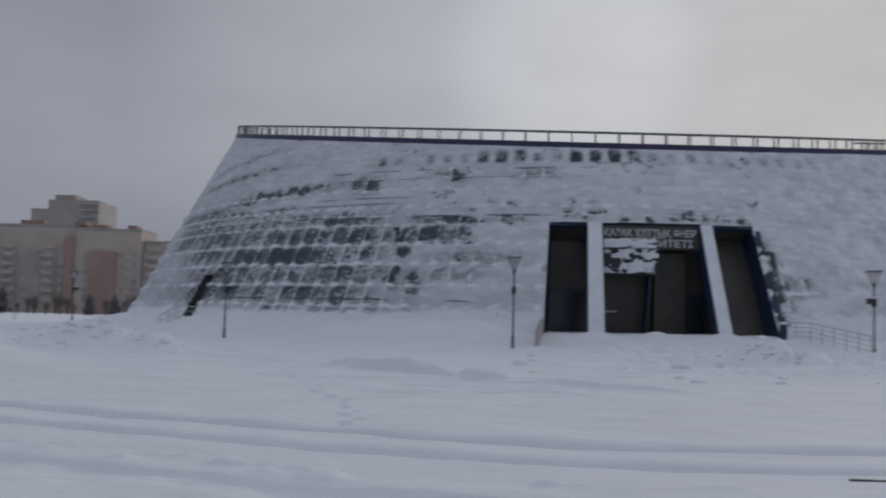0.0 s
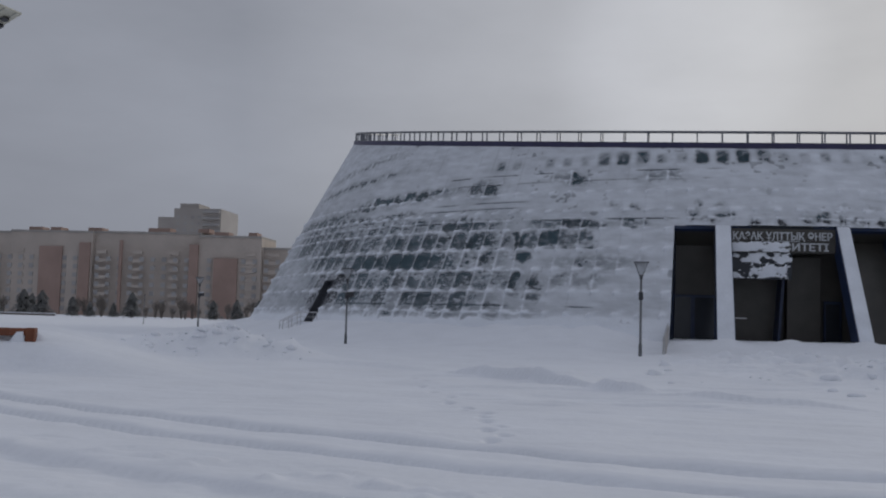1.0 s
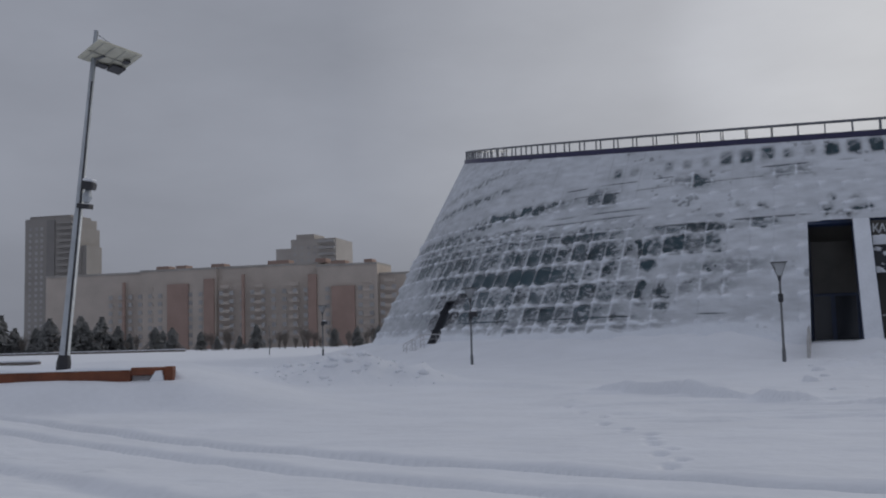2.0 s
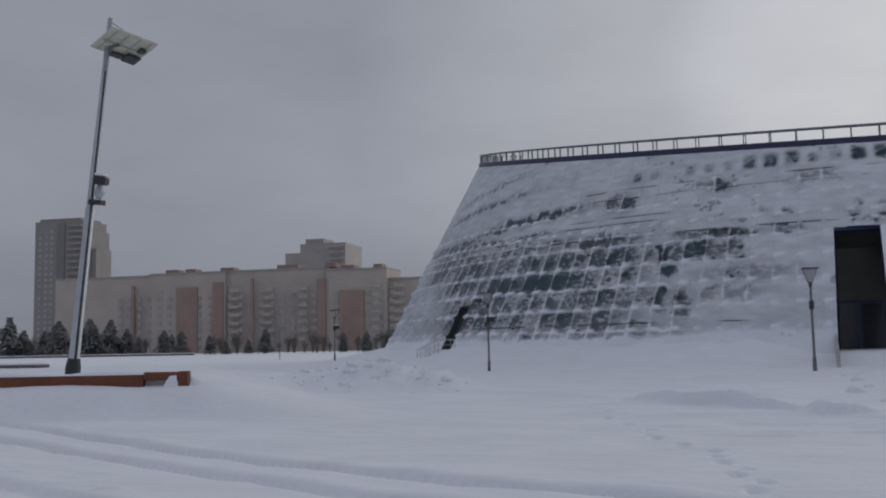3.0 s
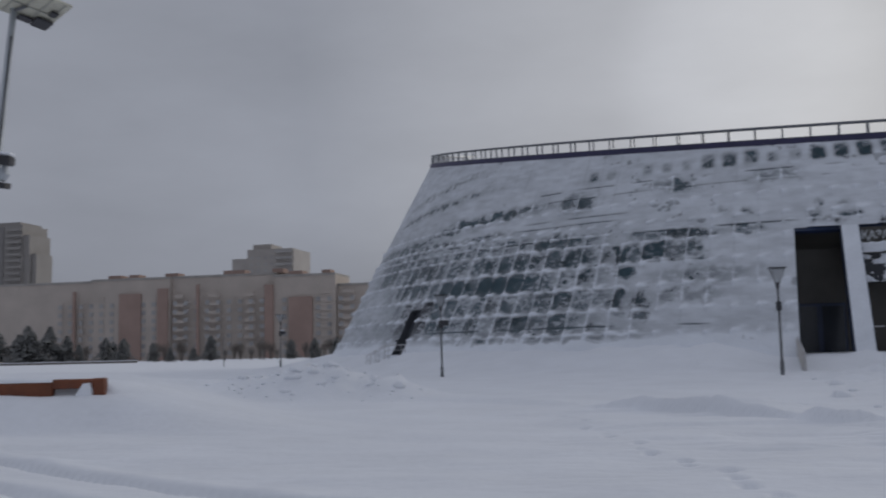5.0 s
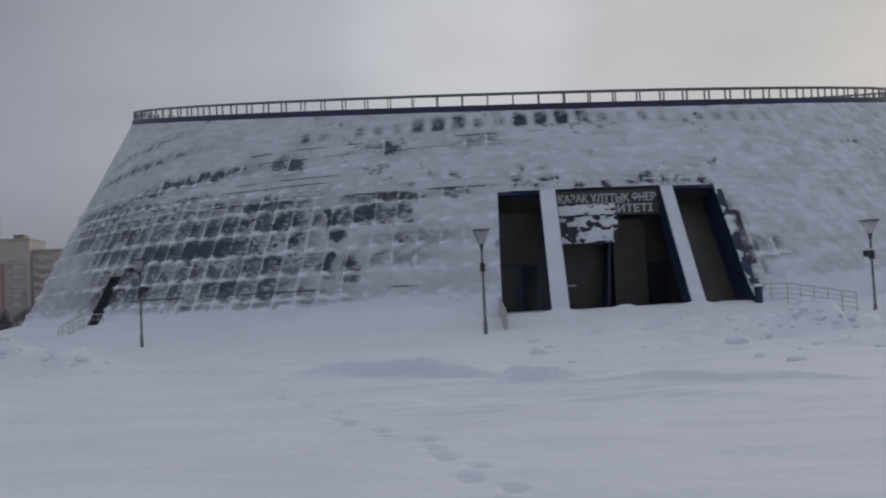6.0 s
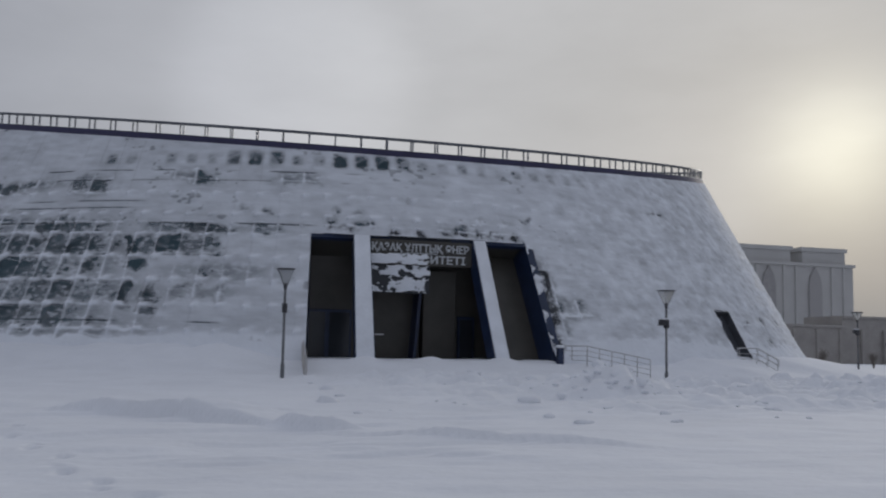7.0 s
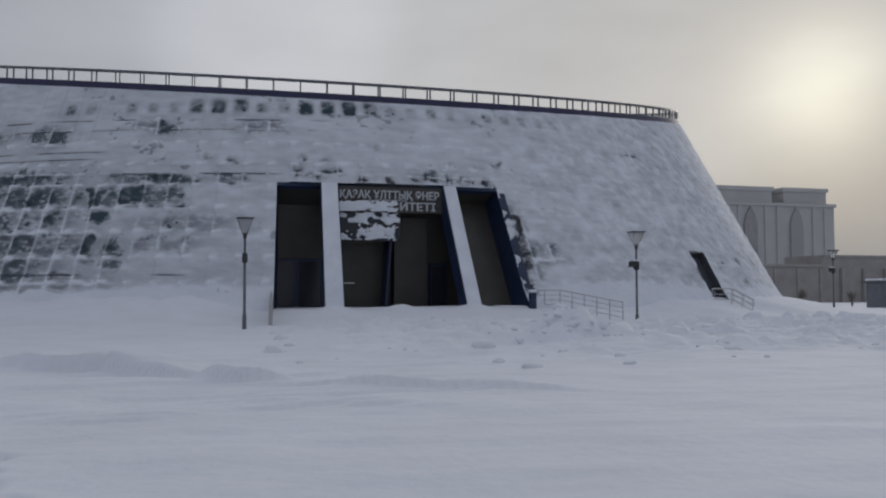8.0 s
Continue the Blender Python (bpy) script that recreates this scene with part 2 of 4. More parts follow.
def rim_z(th):
    u = RIM_A * -np.cos(th) + RIM_B * np.sin(th)
    return (RIM_Z + CR * u) / (1 + CK * u)


def cone_pt(th, z, off=0.0):
    """A point of the cone; th is the angle from the front (-y) to the right, off is outwards."""
    nrm = 1 / math.sqrt(1 + CK * CK)
    r = CR - CK * z + off * nrm
    return np.stack(np.broadcast_arrays(CX + r * np.sin(th), CY - r * np.cos(th), z + off * CK * nrm), -1)


def rad(d):
    return d * math.pi / 180


ENT_L, ENT_R, ENT_TOP = rad(-10.0), rad(7.95), 7.2
DOORS = ((rad(-47.7), rad(-45.85), 1.0, 3.95), (rad(28.4), rad(30.9), 1.0, 3.95))


# ---- ground ----
EDGE, EDGE_TURN, POLE = (-11.68, 20.75), 14.3, (-14.56, 20.93)
def bump_at(x, y, cx, cy, sx, sy, h, turn=0.0):
    c, s = math.cos(turn), math.sin(turn)
    u, v = (x - cx) * c + (y - cy) * s, -(x - cx) * s + (y - cy) * c
    return h * np.exp(-(u / sx) ** 2 - (v / sy) ** 2)


def drift_at(x, y, cx, cy, half, front, back, h, turn):
    """A wind drift with a steep side and a long tail behind it."""
    c, s = math.cos(turn), math.sin(turn)
    u, v = (x - cx) * c + (y - cy) * s, -(x - cx) * s + (y - cy) * c
    v = v + 0.5 * (fbm(u * 0.6 + cx, u * 0 + cy) - 0.5)
    return h * np.exp(-(u / half) ** 4) * np.where(v < 0, np.exp(-(v / front) ** 2), np.exp(-(v / back) ** 2))


def track_y(x):
    """The line of the wheel ruts across the open snow."""
    u = np.minimum(x - 2.0, 0.0)
    w = np.maximum(u, -8.0)
    return 10.25 - 0.14 * w + 0.030 * w * w - 0.62 * (u - w)


def ground_z(x, y):
    d = np.hypot(x - CX, y - CY) - CR
    th = np.arctan2(x - CX, CY - y)
    porch = step(ENT_L - 0.07, ENT_L - 0.01, th) * (1 - step(ENT_R + 0.17, ENT_R + 0.26, th))
    crest = 0.74 * porch + (1.25 + 0.5 * (fbm(th * 22, th * 0 + 3.0) - 0.5)) * (1 - porch)
    z = crest * (1 - step(-1.5, 6.5 - 2.2 * porch, d))
    for a, b, _, _ in DOORS:
        z = z - 0.5 * np.exp(-((th - (a + b) / 2) / 0.05) ** 2 - ((d - 1.5) / 2.2) ** 2)
    z = z + (fbm(x * 0.13, y * 0.16) - 0.5) * 0.26 * step(8, 22, y) * (1 - step(70, 120, y))
    z = z + (fbm(x * 0.9 + 5, y * 1.3) - 0.5) * 0.07 + (fbm(x * 0.35 + y * 0.1, y * 1.1 + 70) - 0.5) * 0.09 * step(9, 16, y)
    for a in (-5.95, 3.75, -1.6):                       # little drifts at the feet of the pillars
        px, py = CX + math.sin(rad(a)) * (CR - 0.1), CY - math.cos(rad(a)) * (CR - 0.1)
        z = z + bump_at(x, y, px, py, 0.75, 0.7, 0.26)
    heap = bump_at(x, y, -12.0, 29.6, 2.2, 1.3, 0.60) + bump_at(x, y, -9.5, 29.4, 1.9, 1.2, 0.68)
    z = z + heap * (0.45 + 0.75 * fbm(x * 1.1, y * 1.1) + 0.5 * (fbm(x * 3.7 + 8, y * 3.7, 2) - 0.3))
    crumb = 0.7 + 0.6 * fbm(x * 1.7 + 31, y * 1.7 + 12)
    z = z + crumb * (drift_at(x, y, -1.35, 23.6, 2.3, 0.08, 1.6, 0.28, -0.80) + drift_at(x, y, 0.9, 21.4, 0.7, 0.08, 0.5, 0.2, -0.6)
                     + drift_at(x, y, 2.9, 19.6, 2.2, 0.06, 1.1, 0.11, -0.52) + drift_at(x, y, -6.0, 27.4, 2.2, 0.14, 0.8, 0.12, -0.35) + drift_at(x, y, 12, 27.5, 6, 0.3, 1.5, 0.14, 0.15))
    z = z + bump_at(x, y, 10.2, 31.0, 1.5, 0.9, 0.6) * (0.4 + 1.1 * fbm(x * 1.9, y * 1.9) + 0.6 * (fbm(x * 4.5, y * 4.5, 2) - 0.4))
    z = z + bump_at(x, y, 9.5, 33, 9, 1.0, 0.16, 0.05)
    rough = step(24, 30, y) * (1 - step(46, 50, y)) * step(2, 8, x) * (1 - step(60, 70, x))
    z = z + rough * (0.36 * step(0.54, 0.80, fbm(x * 0.6 + 40, y * 0.9 + 11)) + 0.16 * step(0.52, 0.68, fbm(x * 1.5 + 4, y * 2.1 + 27, 3)))
    # low wind ripples with a steep lee side
    rip = fbm(x * 0.28 + 0.12 * y, y * 1.25 - 0.25 * x + 33, 4)
    z = z + 0.05 * step(0.5, 0.6, rip) * step(0.45, 0.6, fbm(x * 0.12 + 7, y * 0.15 + 2, 2)) * step(11.5, 14, y) * (1 - step(60, 90, y))
    # raised bed on the far side of the timber edging
    ex, ey = x - EDGE[0], y - EDGE[1]
    c, s = math.cos(rad(EDGE_TURN)), math.sin(rad(EDGE_TURN))
    along, back = ex * c + ey * s, -ex * s + ey * c
    side, past = step(4.6, -0.2, along + 0.30 * np.maximum(back, 0)), np.maximum(along, 0)
    low, high = 0.62 * step(-1.3 - 0.8 * past, -0.1, back), 0.84 * (1 - step(8, 45, back))
    rise = step(0.02 - 1.3 * past, 0.14 + 2.2 * past, back)
    z = z + side * (low * (1 - rise) + high * rise)
    # wheel ruts
    t0 = y - track_y(x) + 0.12 * (vnoise(x * 0.35, x * 0 + 2.0) - 0.5)
    near = 1 - step(26, 34, np.abs(x))
    for off, dep, wid in ((0.0, 0.18, 0.12), (-1.25, 0.12, 0.14), (-3.4, 0.06, 0.5)):
        d = t0 - off
        e = np.where(d < 0, np.exp(-(d / wid) ** 2), np.exp(-(d / 0.045) ** 2))
        z = z - dep * e * near * (0.8 + 0.35 * vnoise(x * 0.5 + off * 9, x * 0 + off)) + 0.25 * dep * np.exp(-((d - 0.3) / 0.2) ** 2) * near
    churn = step(-2.9, -3.5, t0) * near
    z = z + churn * 0.07 * (fbm(x * 2.6, y * 3.2 + 5, 3) - 0.5) + 0.05 * near * step(0.62, 0.75, fbm(x * 2.2 + 15, y * 2.8, 3)) * np.exp(-((t0 + 2.8) / 0.5) ** 2)
    # trails of footprints
    for x0, y0, x1, y1, n in ((-4.0, 24.0, -2.2, 17.2, 9), (-2.1, 16.7, -1.35, 14.3, 5), (-1.3, 13.9, -1.05, 11.4, 6)):
        for i in range(n):
            f = i / (n - 1)
            px, py = x0 + (x1 - x0) * f + (0.09 if i % 2 else -0.09), y0 + (y1 - y0) * f
            z = z - 0.08 * np.exp(-((x - px) / 0.06) ** 4 - ((y - py) / 0.13) ** 4) + 0.02 * np.exp(-((x - px) / 0.12) ** 2 - ((y - py - 0.22) / 0.08) ** 2)
    return z * (1 - step(130, 300, np.abs(x))) 


def axis(lo, hi, stepsize, far):
    mid = list(np.arange(lo, hi + 1e-6, stepsize))
    up, dn, s = [], [], stepsize
    a, b = hi, lo
    while a < far:
        s *= 1.28
        a, b = a + s, b - s
        up.append(a)
        dn.append(b)
    return np.array(dn[::-1] + mid + up)


ys = axis(5.5, 55, 0.17, 4000)
ys = np.sort(np.concatenate([ys[(ys < 6.5) | (ys > 26.5)], np.arange(6.55, 18.0, 0.05), np.arange(18.0, 26.5, 0.08)]))
xs = axis(-26, 40, 0.155, 4000)
xs = np.sort(np.concatenate([xs[(xs < -3.6) | (xs > 0.9)], np.arange(-3.55, 0.9, 0.06)]))
gx, gy = np.meshgrid(xs, ys)
ground = grid_mesh("ground", np.stack([gx, gy, ground_z(gx, gy)], -1), SNOW)
tagged(ground, "wind-rippled snow field with wheel ruts and drifts", "snow", kind="structure")


# dark strips paint the shade on the walls of the two deepest ruts
xs = np.arange(-24, 12, 0.12)
for off, wid in ((-0.02, 0.034), (-1.3, 0.02)):
    yc = track_y(xs) - 0.12 * (vnoise(xs * 0.35, xs * 0 + 2.0) - 0.5) + off
    wv = wid * np.clip(4.0 * (fbm(xs * 0.5 + off, xs * 0 + off, 4) - (0.36 if off > -1 else 0.60)), 0.0, 1.0)
    strip = np.stack([np.stack([xs, yc + k * wv, ground_z(xs, yc + k * wv) + 0.03], -1) for k in (-1.0, 0.0, 1.0)])
    live = np.broadcast_to(((wv[:-1] > 0.01) & (wv[1:] > 0.01))[None, :], (2, len(xs) - 1))
    ice = grid_mesh("rut_shade_strip", strip, RUT_SHADE, live)
    tagged(ice, "dark strip of painted shade along a wheel rut", "ice", kind="stuff")


def gz(x, y):
    return float(ground_z(np.array([float(x)]), np.array([float(y)]))[0])


def clods(name, spots, label):
    """Broken lumps of snow thrown up by a plough, half sunk in the surface."""
    bm = bmesh.new()
    rnd = random.Random(5)
    for x, y, r in spots:
        got = bmesh.ops.create_icosphere(bm, subdivisions=2, radius=r)["verts"]
        o, sq = Vector((rnd.random() * 50, rnd.random() * 50, 0)), rnd.uniform(0.55, 0.9)
        z = gz(x, y)
        for v in got:
            k = 1 + 0.6 * noise.noise(v.co / r * 0.9 + o) + 0.25 * noise.noise(v.co / r * 2.4 + o)
            v.co = Vector((v.co.x * k * 1.25 + x, v.co.y * k + y, v.co.z * k * sq + z - r * 0.05))
    ob = part(name, bm, SNOW, smooth=True)
    tagged(ob, label, "snow", kind="stuff")


rnd = random.Random(3)
clods("snow_clods", [(rnd.gauss(-10.7, 1.4), rnd.gauss(29.4, 0.7), 0.03 + 0.11 * rnd.random() ** 3) for _ in range(140)], "broken snow lumps on a ploughed heap")
clods("snow_clods", [(rnd.gauss(10.2, 1.0), rnd.gauss(30.7, 0.6), 0.05 + 0.16 * rnd.random() ** 2) for _ in range(80)]
      + [(rnd.uniform(2, 38), rnd.uniform(23, 41), 0.04 + 0.2 * rnd.random() ** 3) for i in range(150)], "scattered snow clods along a ploughed ridge")
stick = thing("dark_kerb_end", "dark end of a kerb showing through the snow", "kerb", (3.75, 8.45, gz(3.75, 8.45)), -5)
part("edge", boxbm(-0.22, -0.03, -0.1, 0.6, 0.03, 0.012, bevel=0.005), DARKBOX, stick)


# ---- facade of the building ----
building = thing("arts_building", "conical glass building crusted with wind-blown snow, sloping railed roof", "building", (CX, CY, 0))
BINV = building.matrix_basis.inverted()


def onb(ob, label=""):
    """Hang a part made in world places under the building."""
    ob.parent = building
    ob.matrix_parent_inverse = BINV
    if label:
        ob["label"] = label
    return ob


PITCH_DEG, NODE_DEG = 360 / 195, -10.78
PITCH = rad(PITCH_DEG)
RINGS = (0.6, 1.87, 3.14, 4.43, 5.71, 7.0, 7.64, 8.1, 9.33, 10.2, 10.75, 12.03, 13.3, 14.6, 15.9, 17.2, 18.5, 19.8, 21.1)


def bare(thd, z):
    """How far the wind has cleared the glass, by angle in degrees and height."""
    def patch(b, amount, a, wa, h, wh, pa=4, ph=4):
        return np.maximum(b, amount * np.exp(-np.abs((thd - a) / wa) ** pa - np.abs((z - h) / wh) ** ph))

    b = 0.0 * thd * z
    b = patch(b, 0.62, -37.5, 14, 4.7, 2.8, 6, 6)            # the wide cleared field
    b = patch(b, 0.98, -37.0, 9.5, 5.05, 0.62)               # darkest row of panes
    b = patch(b, 0.80, -34.5, 10.5, 6.35, 0.62)
    b = patch(b, 0.62, -36, 11, 7.5, 0.45)
    b = patch(b, 0.78, -30.5, 3.6, 7.3, 0.3)
    b = patch(b, 0.76, -33.5, 11.5, 3.75, 0.6)
    b = patch(b, 0.60, -31, 10.5, 2.0, 0.55)
    b = patch(b, 0.8, -26.9, 1.6, 5.3, 0.25)
    b = patch(b, 1.15, -23.7, 0.75, 6.3, 0.75)               # bare panes beside the snowed-in column
    b = patch(b, 1.05, -22.9, 1.0, 5.3, 0.4)
    b = patch(b, 0.86, -20.2, 3.1, 6.45, 0.62, 6)
    b = patch(b, 0.74, -19.2, 4.2, 7.32, 0.26, 6)
    b = patch(b, 0.66, -13.5, 1.1, 7.36, 0.24)
    b = patch(b, 0.80, -23.3, 0.7, 3.8, 0.8)
    b = patch(b, 0.74, -21.4, 0.7, 3.5, 0.9)
    b = patch(b, 0.42, -18.0, 3.0, 3.8, 0.4)
    b = patch(b, 0.36, -16.5, 5.0, 4.9, 0.5)
    b = patch(b, 0.66, -49.5, 5.0, 6.0, 1.7)                  # thin streaks round the flank
    b = patch(b, 0.56, -56, 6.5, 7.0, 1.2)
    b = np.maximum(b, 0.98 * np.exp(-((thd + 42) / 9) ** 4 - ((z - 9.62 - 0.045 * (thd + 42)) / 0.33) ** 2))
    b = np.maximum(b, 0.66 * np.exp(-((thd + 58) / 10) ** 4 - ((z - 8.75 - 0.02 * (thd + 56)) / 0.3) ** 2))
    b = patch(b, 0.92, -29.3, 1.9, 9.85, 0.5, 4, 2)
    b = np.maximum(b, 0.6 * np.exp(-((thd + 54) / 12) ** 4 - ((z - 11.6 - 0.05 * (thd + 50)) / 0.26) ** 2))
    b = np.maximum(b, 0.5 * np.exp(-((thd + 54) / 10) ** 4 - ((z - 13.2 - 0.07 * (thd + 50)) / 0.22) ** 2))
    b = patch(b, 0.6, -48, 14, 8.3, 0.3)
    b = patch(b, 0.82, -19.8, 1.7, 10.36, 0.36, 4, 2)
    b = patch(b, 0.60, -11.4, 1.9, 10.33, 0.34, 4, 2)
    b = patch(b, 0.62, -13.6, 0.45, 8.3, 0.2, 2, 2)
    b = patch(b, 0.5, -15.2, 0.5, 8.6, 0.25, 2, 2)
    b = np.maximum(b, 1.0 * np.exp(-((thd - 8.75) / 0.55) ** 2 - ((z - 3.6) / 2.9) ** 6))
    b = np.maximum(b, 1.0 * np.exp(-((thd - 9.0) / 0.9) ** 2 - ((z - 3.3) / 0.9) ** 4))
    b = patch(b, 0.60, 11.2, 1.5, 3.6, 0.55)
    for a, wa, h, wh, amt in ((-8.5, 0.45, 7.75, 0.3, 1.1), (-7.0, 0.9, 7.5, 0.14, 0.8), (-5.6, 0.8, 7.8, 0.22, 1.1), (-8.0, 0.35, 8.4, 0.2, 0.6), (-6.0, 0.4, 8.5, 0.2, 0.55), (-3.2, 0.5, 7.5, 0.2, 1.0), (-1.4, 0.6, 7.48, 0.16, 0.9),
                              (1.0, 0.5, 7.55, 0.25, 0.9), (2.3, 0.8, 7.75, 0.3, 1.2), (3.6, 0.45, 7.6, 0.3, 1.0), (5.4, 0.7, 7.5, 0.2, 1.1), (7.4, 0.5, 7.4, 0.18, 1.0), (8.8, 0.3, 8.6, 0.16, 0.7), (4.0, 0.4, 8.4, 0.2, 0.5)):
        b = patch(b, amt, a, wa, h, wh, 2, 2)
    b = patch(b, 0.5, 26, 1.3, 10.2, 0.18, 4, 2)
    for a, h in ((33.7, 3.4), (38.2, 3.5), (37.1, 2.2), (43.0, 3.6)):
        b = patch(b, 0.8, a, 0.8, h, 0.25, 2, 2)
    return b


def snow_field(thd, z):
    """Depth of the snow on the glass, 0 bare to 1 thick, with some painted light; also the lumps on the fittings, and
    noise.
    """
    wx, wz = fbm(thd * 1.1 + 3, z * 1.7 + 60, 3) - 0.5, fbm(thd * 1.1 + 43, z * 1.7 + 20, 3) - 0.5
    arc = (thd + 0.13 * wx - NODE_DEG) / PITCH_DEG + 120
    ring = np.interp(z + 0.16 * wz, RINGS, np.arange(len(RINGS)))
    ci, ri = np.floor(arc).astype(int), np.floor(ring).astype(int)
    u, v = arc - ci, ring - ri
    r1, r2, r3 = (LATTICE[(ci + o) % 256, (ri + 3 * o) % 256] for o in (0, 61, 133))
    s = thd * 0.66
    n = 0.6 * fbm(s * 0.5, z * 0.9 + 30) + 0.4 * fbm(s * 1.9 + 0.8 * z + 9, z * 3.2, 3)
    streak = fbm(s * 0.9 - 1.1 * z + 5, z * 4.0 + 0.35 * s, 3)             # wind streaks rising to the right
    lump = fbm(s * 1.5 - 0.5 * z + 70, z * 2.1 + 0.7 * s, 3)
    b = bare(thd + 2.0 * wx, z + 0.7 * wz)
    open_ = step(0.08, 0.5, b)
    b = b + open_ * (0.34 * (r1 - 0.5) + 0.7 * (n - 0.5) + 0.7 * (streak - 0.5))
    flank = step(6, 16, thd)
    fine = fbm(s * 3.6 - 2.4 * z, z * 7.5 + 1.6 * s + 40, 3)                   # short fins of blown snow
    # rightward step paints the brighter lit flank, lump term its grey lump shadows
    f = 0.53 + 0.10 * step(-35, 10, thd) - 0.16 * step(-38, -56, thd) * step(13, 8, z) - 0.86 * b + 0.3 * (n - 0.5) + 0.34 * (streak - 0.5) + 0.42 * flank * (lump - 0.5)
    f = f + open_ * (0.36 * (fine - 0.5) + 0.2 * step(0.58, 0.72, fine) - 0.03)
    # in each pane the frost thickens to one side and towards the foot
    f = f + open_ * (0.6 * (u - 0.45) * r2 + 0.6 * (0.42 - v) * (r3 - 0.2))
    du, dv = (u + 0.5) % 1 - 0.5, (v + 0.5) % 1 - 0.5
    side = vnoise(s * 0.8 + 50, z * 1.6)
    f = f + open_ * (0.12 + 0.55 * side) * np.exp(-(du / (0.045 + 0.04 * side)) ** 2)              # along the joints
    f = f + open_ * 0.55 * vnoise(s * 1.1 + 8, z * 0.8) * np.exp(-((dv - 0.03) / 0.07) ** 2)     # on the transoms
    f = f - (1 - open_) * 0.14 * np.exp(-(du / 0.03) ** 2) * step(0.45, 0.75, vnoise(s * 0.4 + 20, z * 0.5)) * step(-5, -20, thd)
    # tails blown to the right of each fitting
    tu = (u + 0.12) % 1 - 0.12
    tail = np.exp(-((dv - 0.02 - 0.24 * np.maximum(tu, 0)) / (0.14 - 0.12 * np.clip(tu, 0, 0.7))) ** 2) * step(-0.10, 0.04, tu) * (1 - step(0.15, 0.32 + 0.45 * r2, tu))
    big = (z < 9.6) * (1 - 0.65 * step(4, 12, thd))
    f = f + (0.30 + 0.6 * open_) * (0.5 + 0.7 * r1) * tail * big + 0.3 * np.exp(-(du / 0.05) ** 2 - (dv / 0.05) ** 2) * big
    # dark seams where the snow has parted along a ledge
    for h, wid, a0, a1, amt in ((2.33, 0.035, -42, -17, 0.75), (7.62, 0.04, -36, -11, 0.85), (10.17, 0.03, -32, -8, 0.6), (10.76, 0.035, -34, -6, 0.75), (5.86, 0.03, -33, -16, 0.5), (8.5, 0.03, -40, -26, 0.8), (8.9, 0.035, -34, -25, 0.7)):
        hh = h + 0.07 * (vnoise(s * 0.35 + h, s * 0 + h) - 0.5)
        f = f - amt * np.exp(-((z - hh) / wid) ** 2) * step(a0 - 2, a0, thd) * (1 - step(a1, a1 + 2, thd)) * step(0.38, 0.62, vnoise(s * 0.75 + 7 * h, s * 0 + h))
    # small pits in the crust
    pit = step(0.70, 0.8, fbm(s * 2.4 + 11, z * 3.6 + 4, 2)) * step(0.5, 0.62, fbm(s * 0.35 + 3, z * 0.4 + 8, 2))
    f = f - 0.4 * pit * (0.25 + 0.75 * step(-52, -40, thd)) * (1 - 0.7 * flank)
    node = np.exp(-(du / 0.06) ** 2 - (dv / 0.06) ** 2) * big
    return f, node + 0.8 * tail * big, u, v, n, lump * flank


# row of letters under the rim, mostly filled with snow: (angle, strength)
LETTERS = [(-28.2 + 1.863 * i, w) for i, w in enumerate((0.45, 0.35, 0.05, 0.3, 0.36, 0.3, 0.65, 1, 1.05, 0.55, 0.5, 1.1, 0.8, 1.0, 0.75, 0.5, 0.32, 0.5, 0.32, 0.1, 0.34, 0.3, 0.32, 0.22, 0.2, 0.15))]
LETTER_Z = 11.56

NC, NR = 2300, 290
th = np.linspace(rad(-76), rad(64), NC)[None, :]
vv = np.linspace(0, 1, NR)[:, None] ** 1.15
zz = 0.1 + (rim_z(th) - 0.25 - 0.1) * vv
thd = np.degrees(th) + 0 * vv
f, node, u, v, n, lump = snow_field(thd, zz)
for i, (a, w) in enumerate(LETTERS):
    du, dz = (thd - a) / (0.60 if w > 0.6 else 0.48), (zz - LETTER_Z + (0.08 if w < 0.6 else 0)) / (0.42 if w > 0.6 else 0.30)
    hole = np.exp(-np.abs(du) ** 4 - np.abs(dz) ** 4)
    stroke = 0.6 + 0.8 * step(0.3, 0.6, fbm(thd * 1.3 + 13 * a, zz * 2.2 + 5 * a, 3)) * (1 - 0.7 * np.exp(-((dz - 0.3 - 0.5 * du) / 0.25) ** 2))
    f = f - 0.95 * w * hole * stroke
drift = step(2.1, 0.7, zz + 0.5 * (fbm(thd * 0.5, zz * 0.6 + 3) - 0.5))
rough = np.clip(f, 0, 1)
off = 0.016 + 0.05 * rough + 0.10 * node * (f > 0.1) + 0.06 * (n - 0.5) * rough + 0.07 * (lump - 0.3) * (lump > 0)
off = off * (1 - drift) + drift * (0.12 + 0.2 * (n - 0.3))
pts = cone_pt(th + 0 * vv, zz, np.maximum(off, 0.012))
thc, zc = 0.25 * (thd[:-1, :-1] + thd[1:, 1:]) * 2, 0.5 * (zz[:-1, :-1] + zz[1:, 1:])
keep = ~((thc > math.degrees(ENT_L)) & (thc < math.degrees(ENT_R)) & (zc < ENT_TOP))
for a, b, z0, z1 in DOORS:
    keep &= ~((thc > math.degrees(a)) & (thc < math.degrees(b)) & (zc > z0) & (zc < z1))
depth = np.clip((f + 0.34) / 1.16, 0.03, 1) + drift
crust = onb(grid_mesh("snow_crust", pts, CRUST, keep))
lay = crust.data.attributes.new("snow_depth", "FLOAT", "POINT")
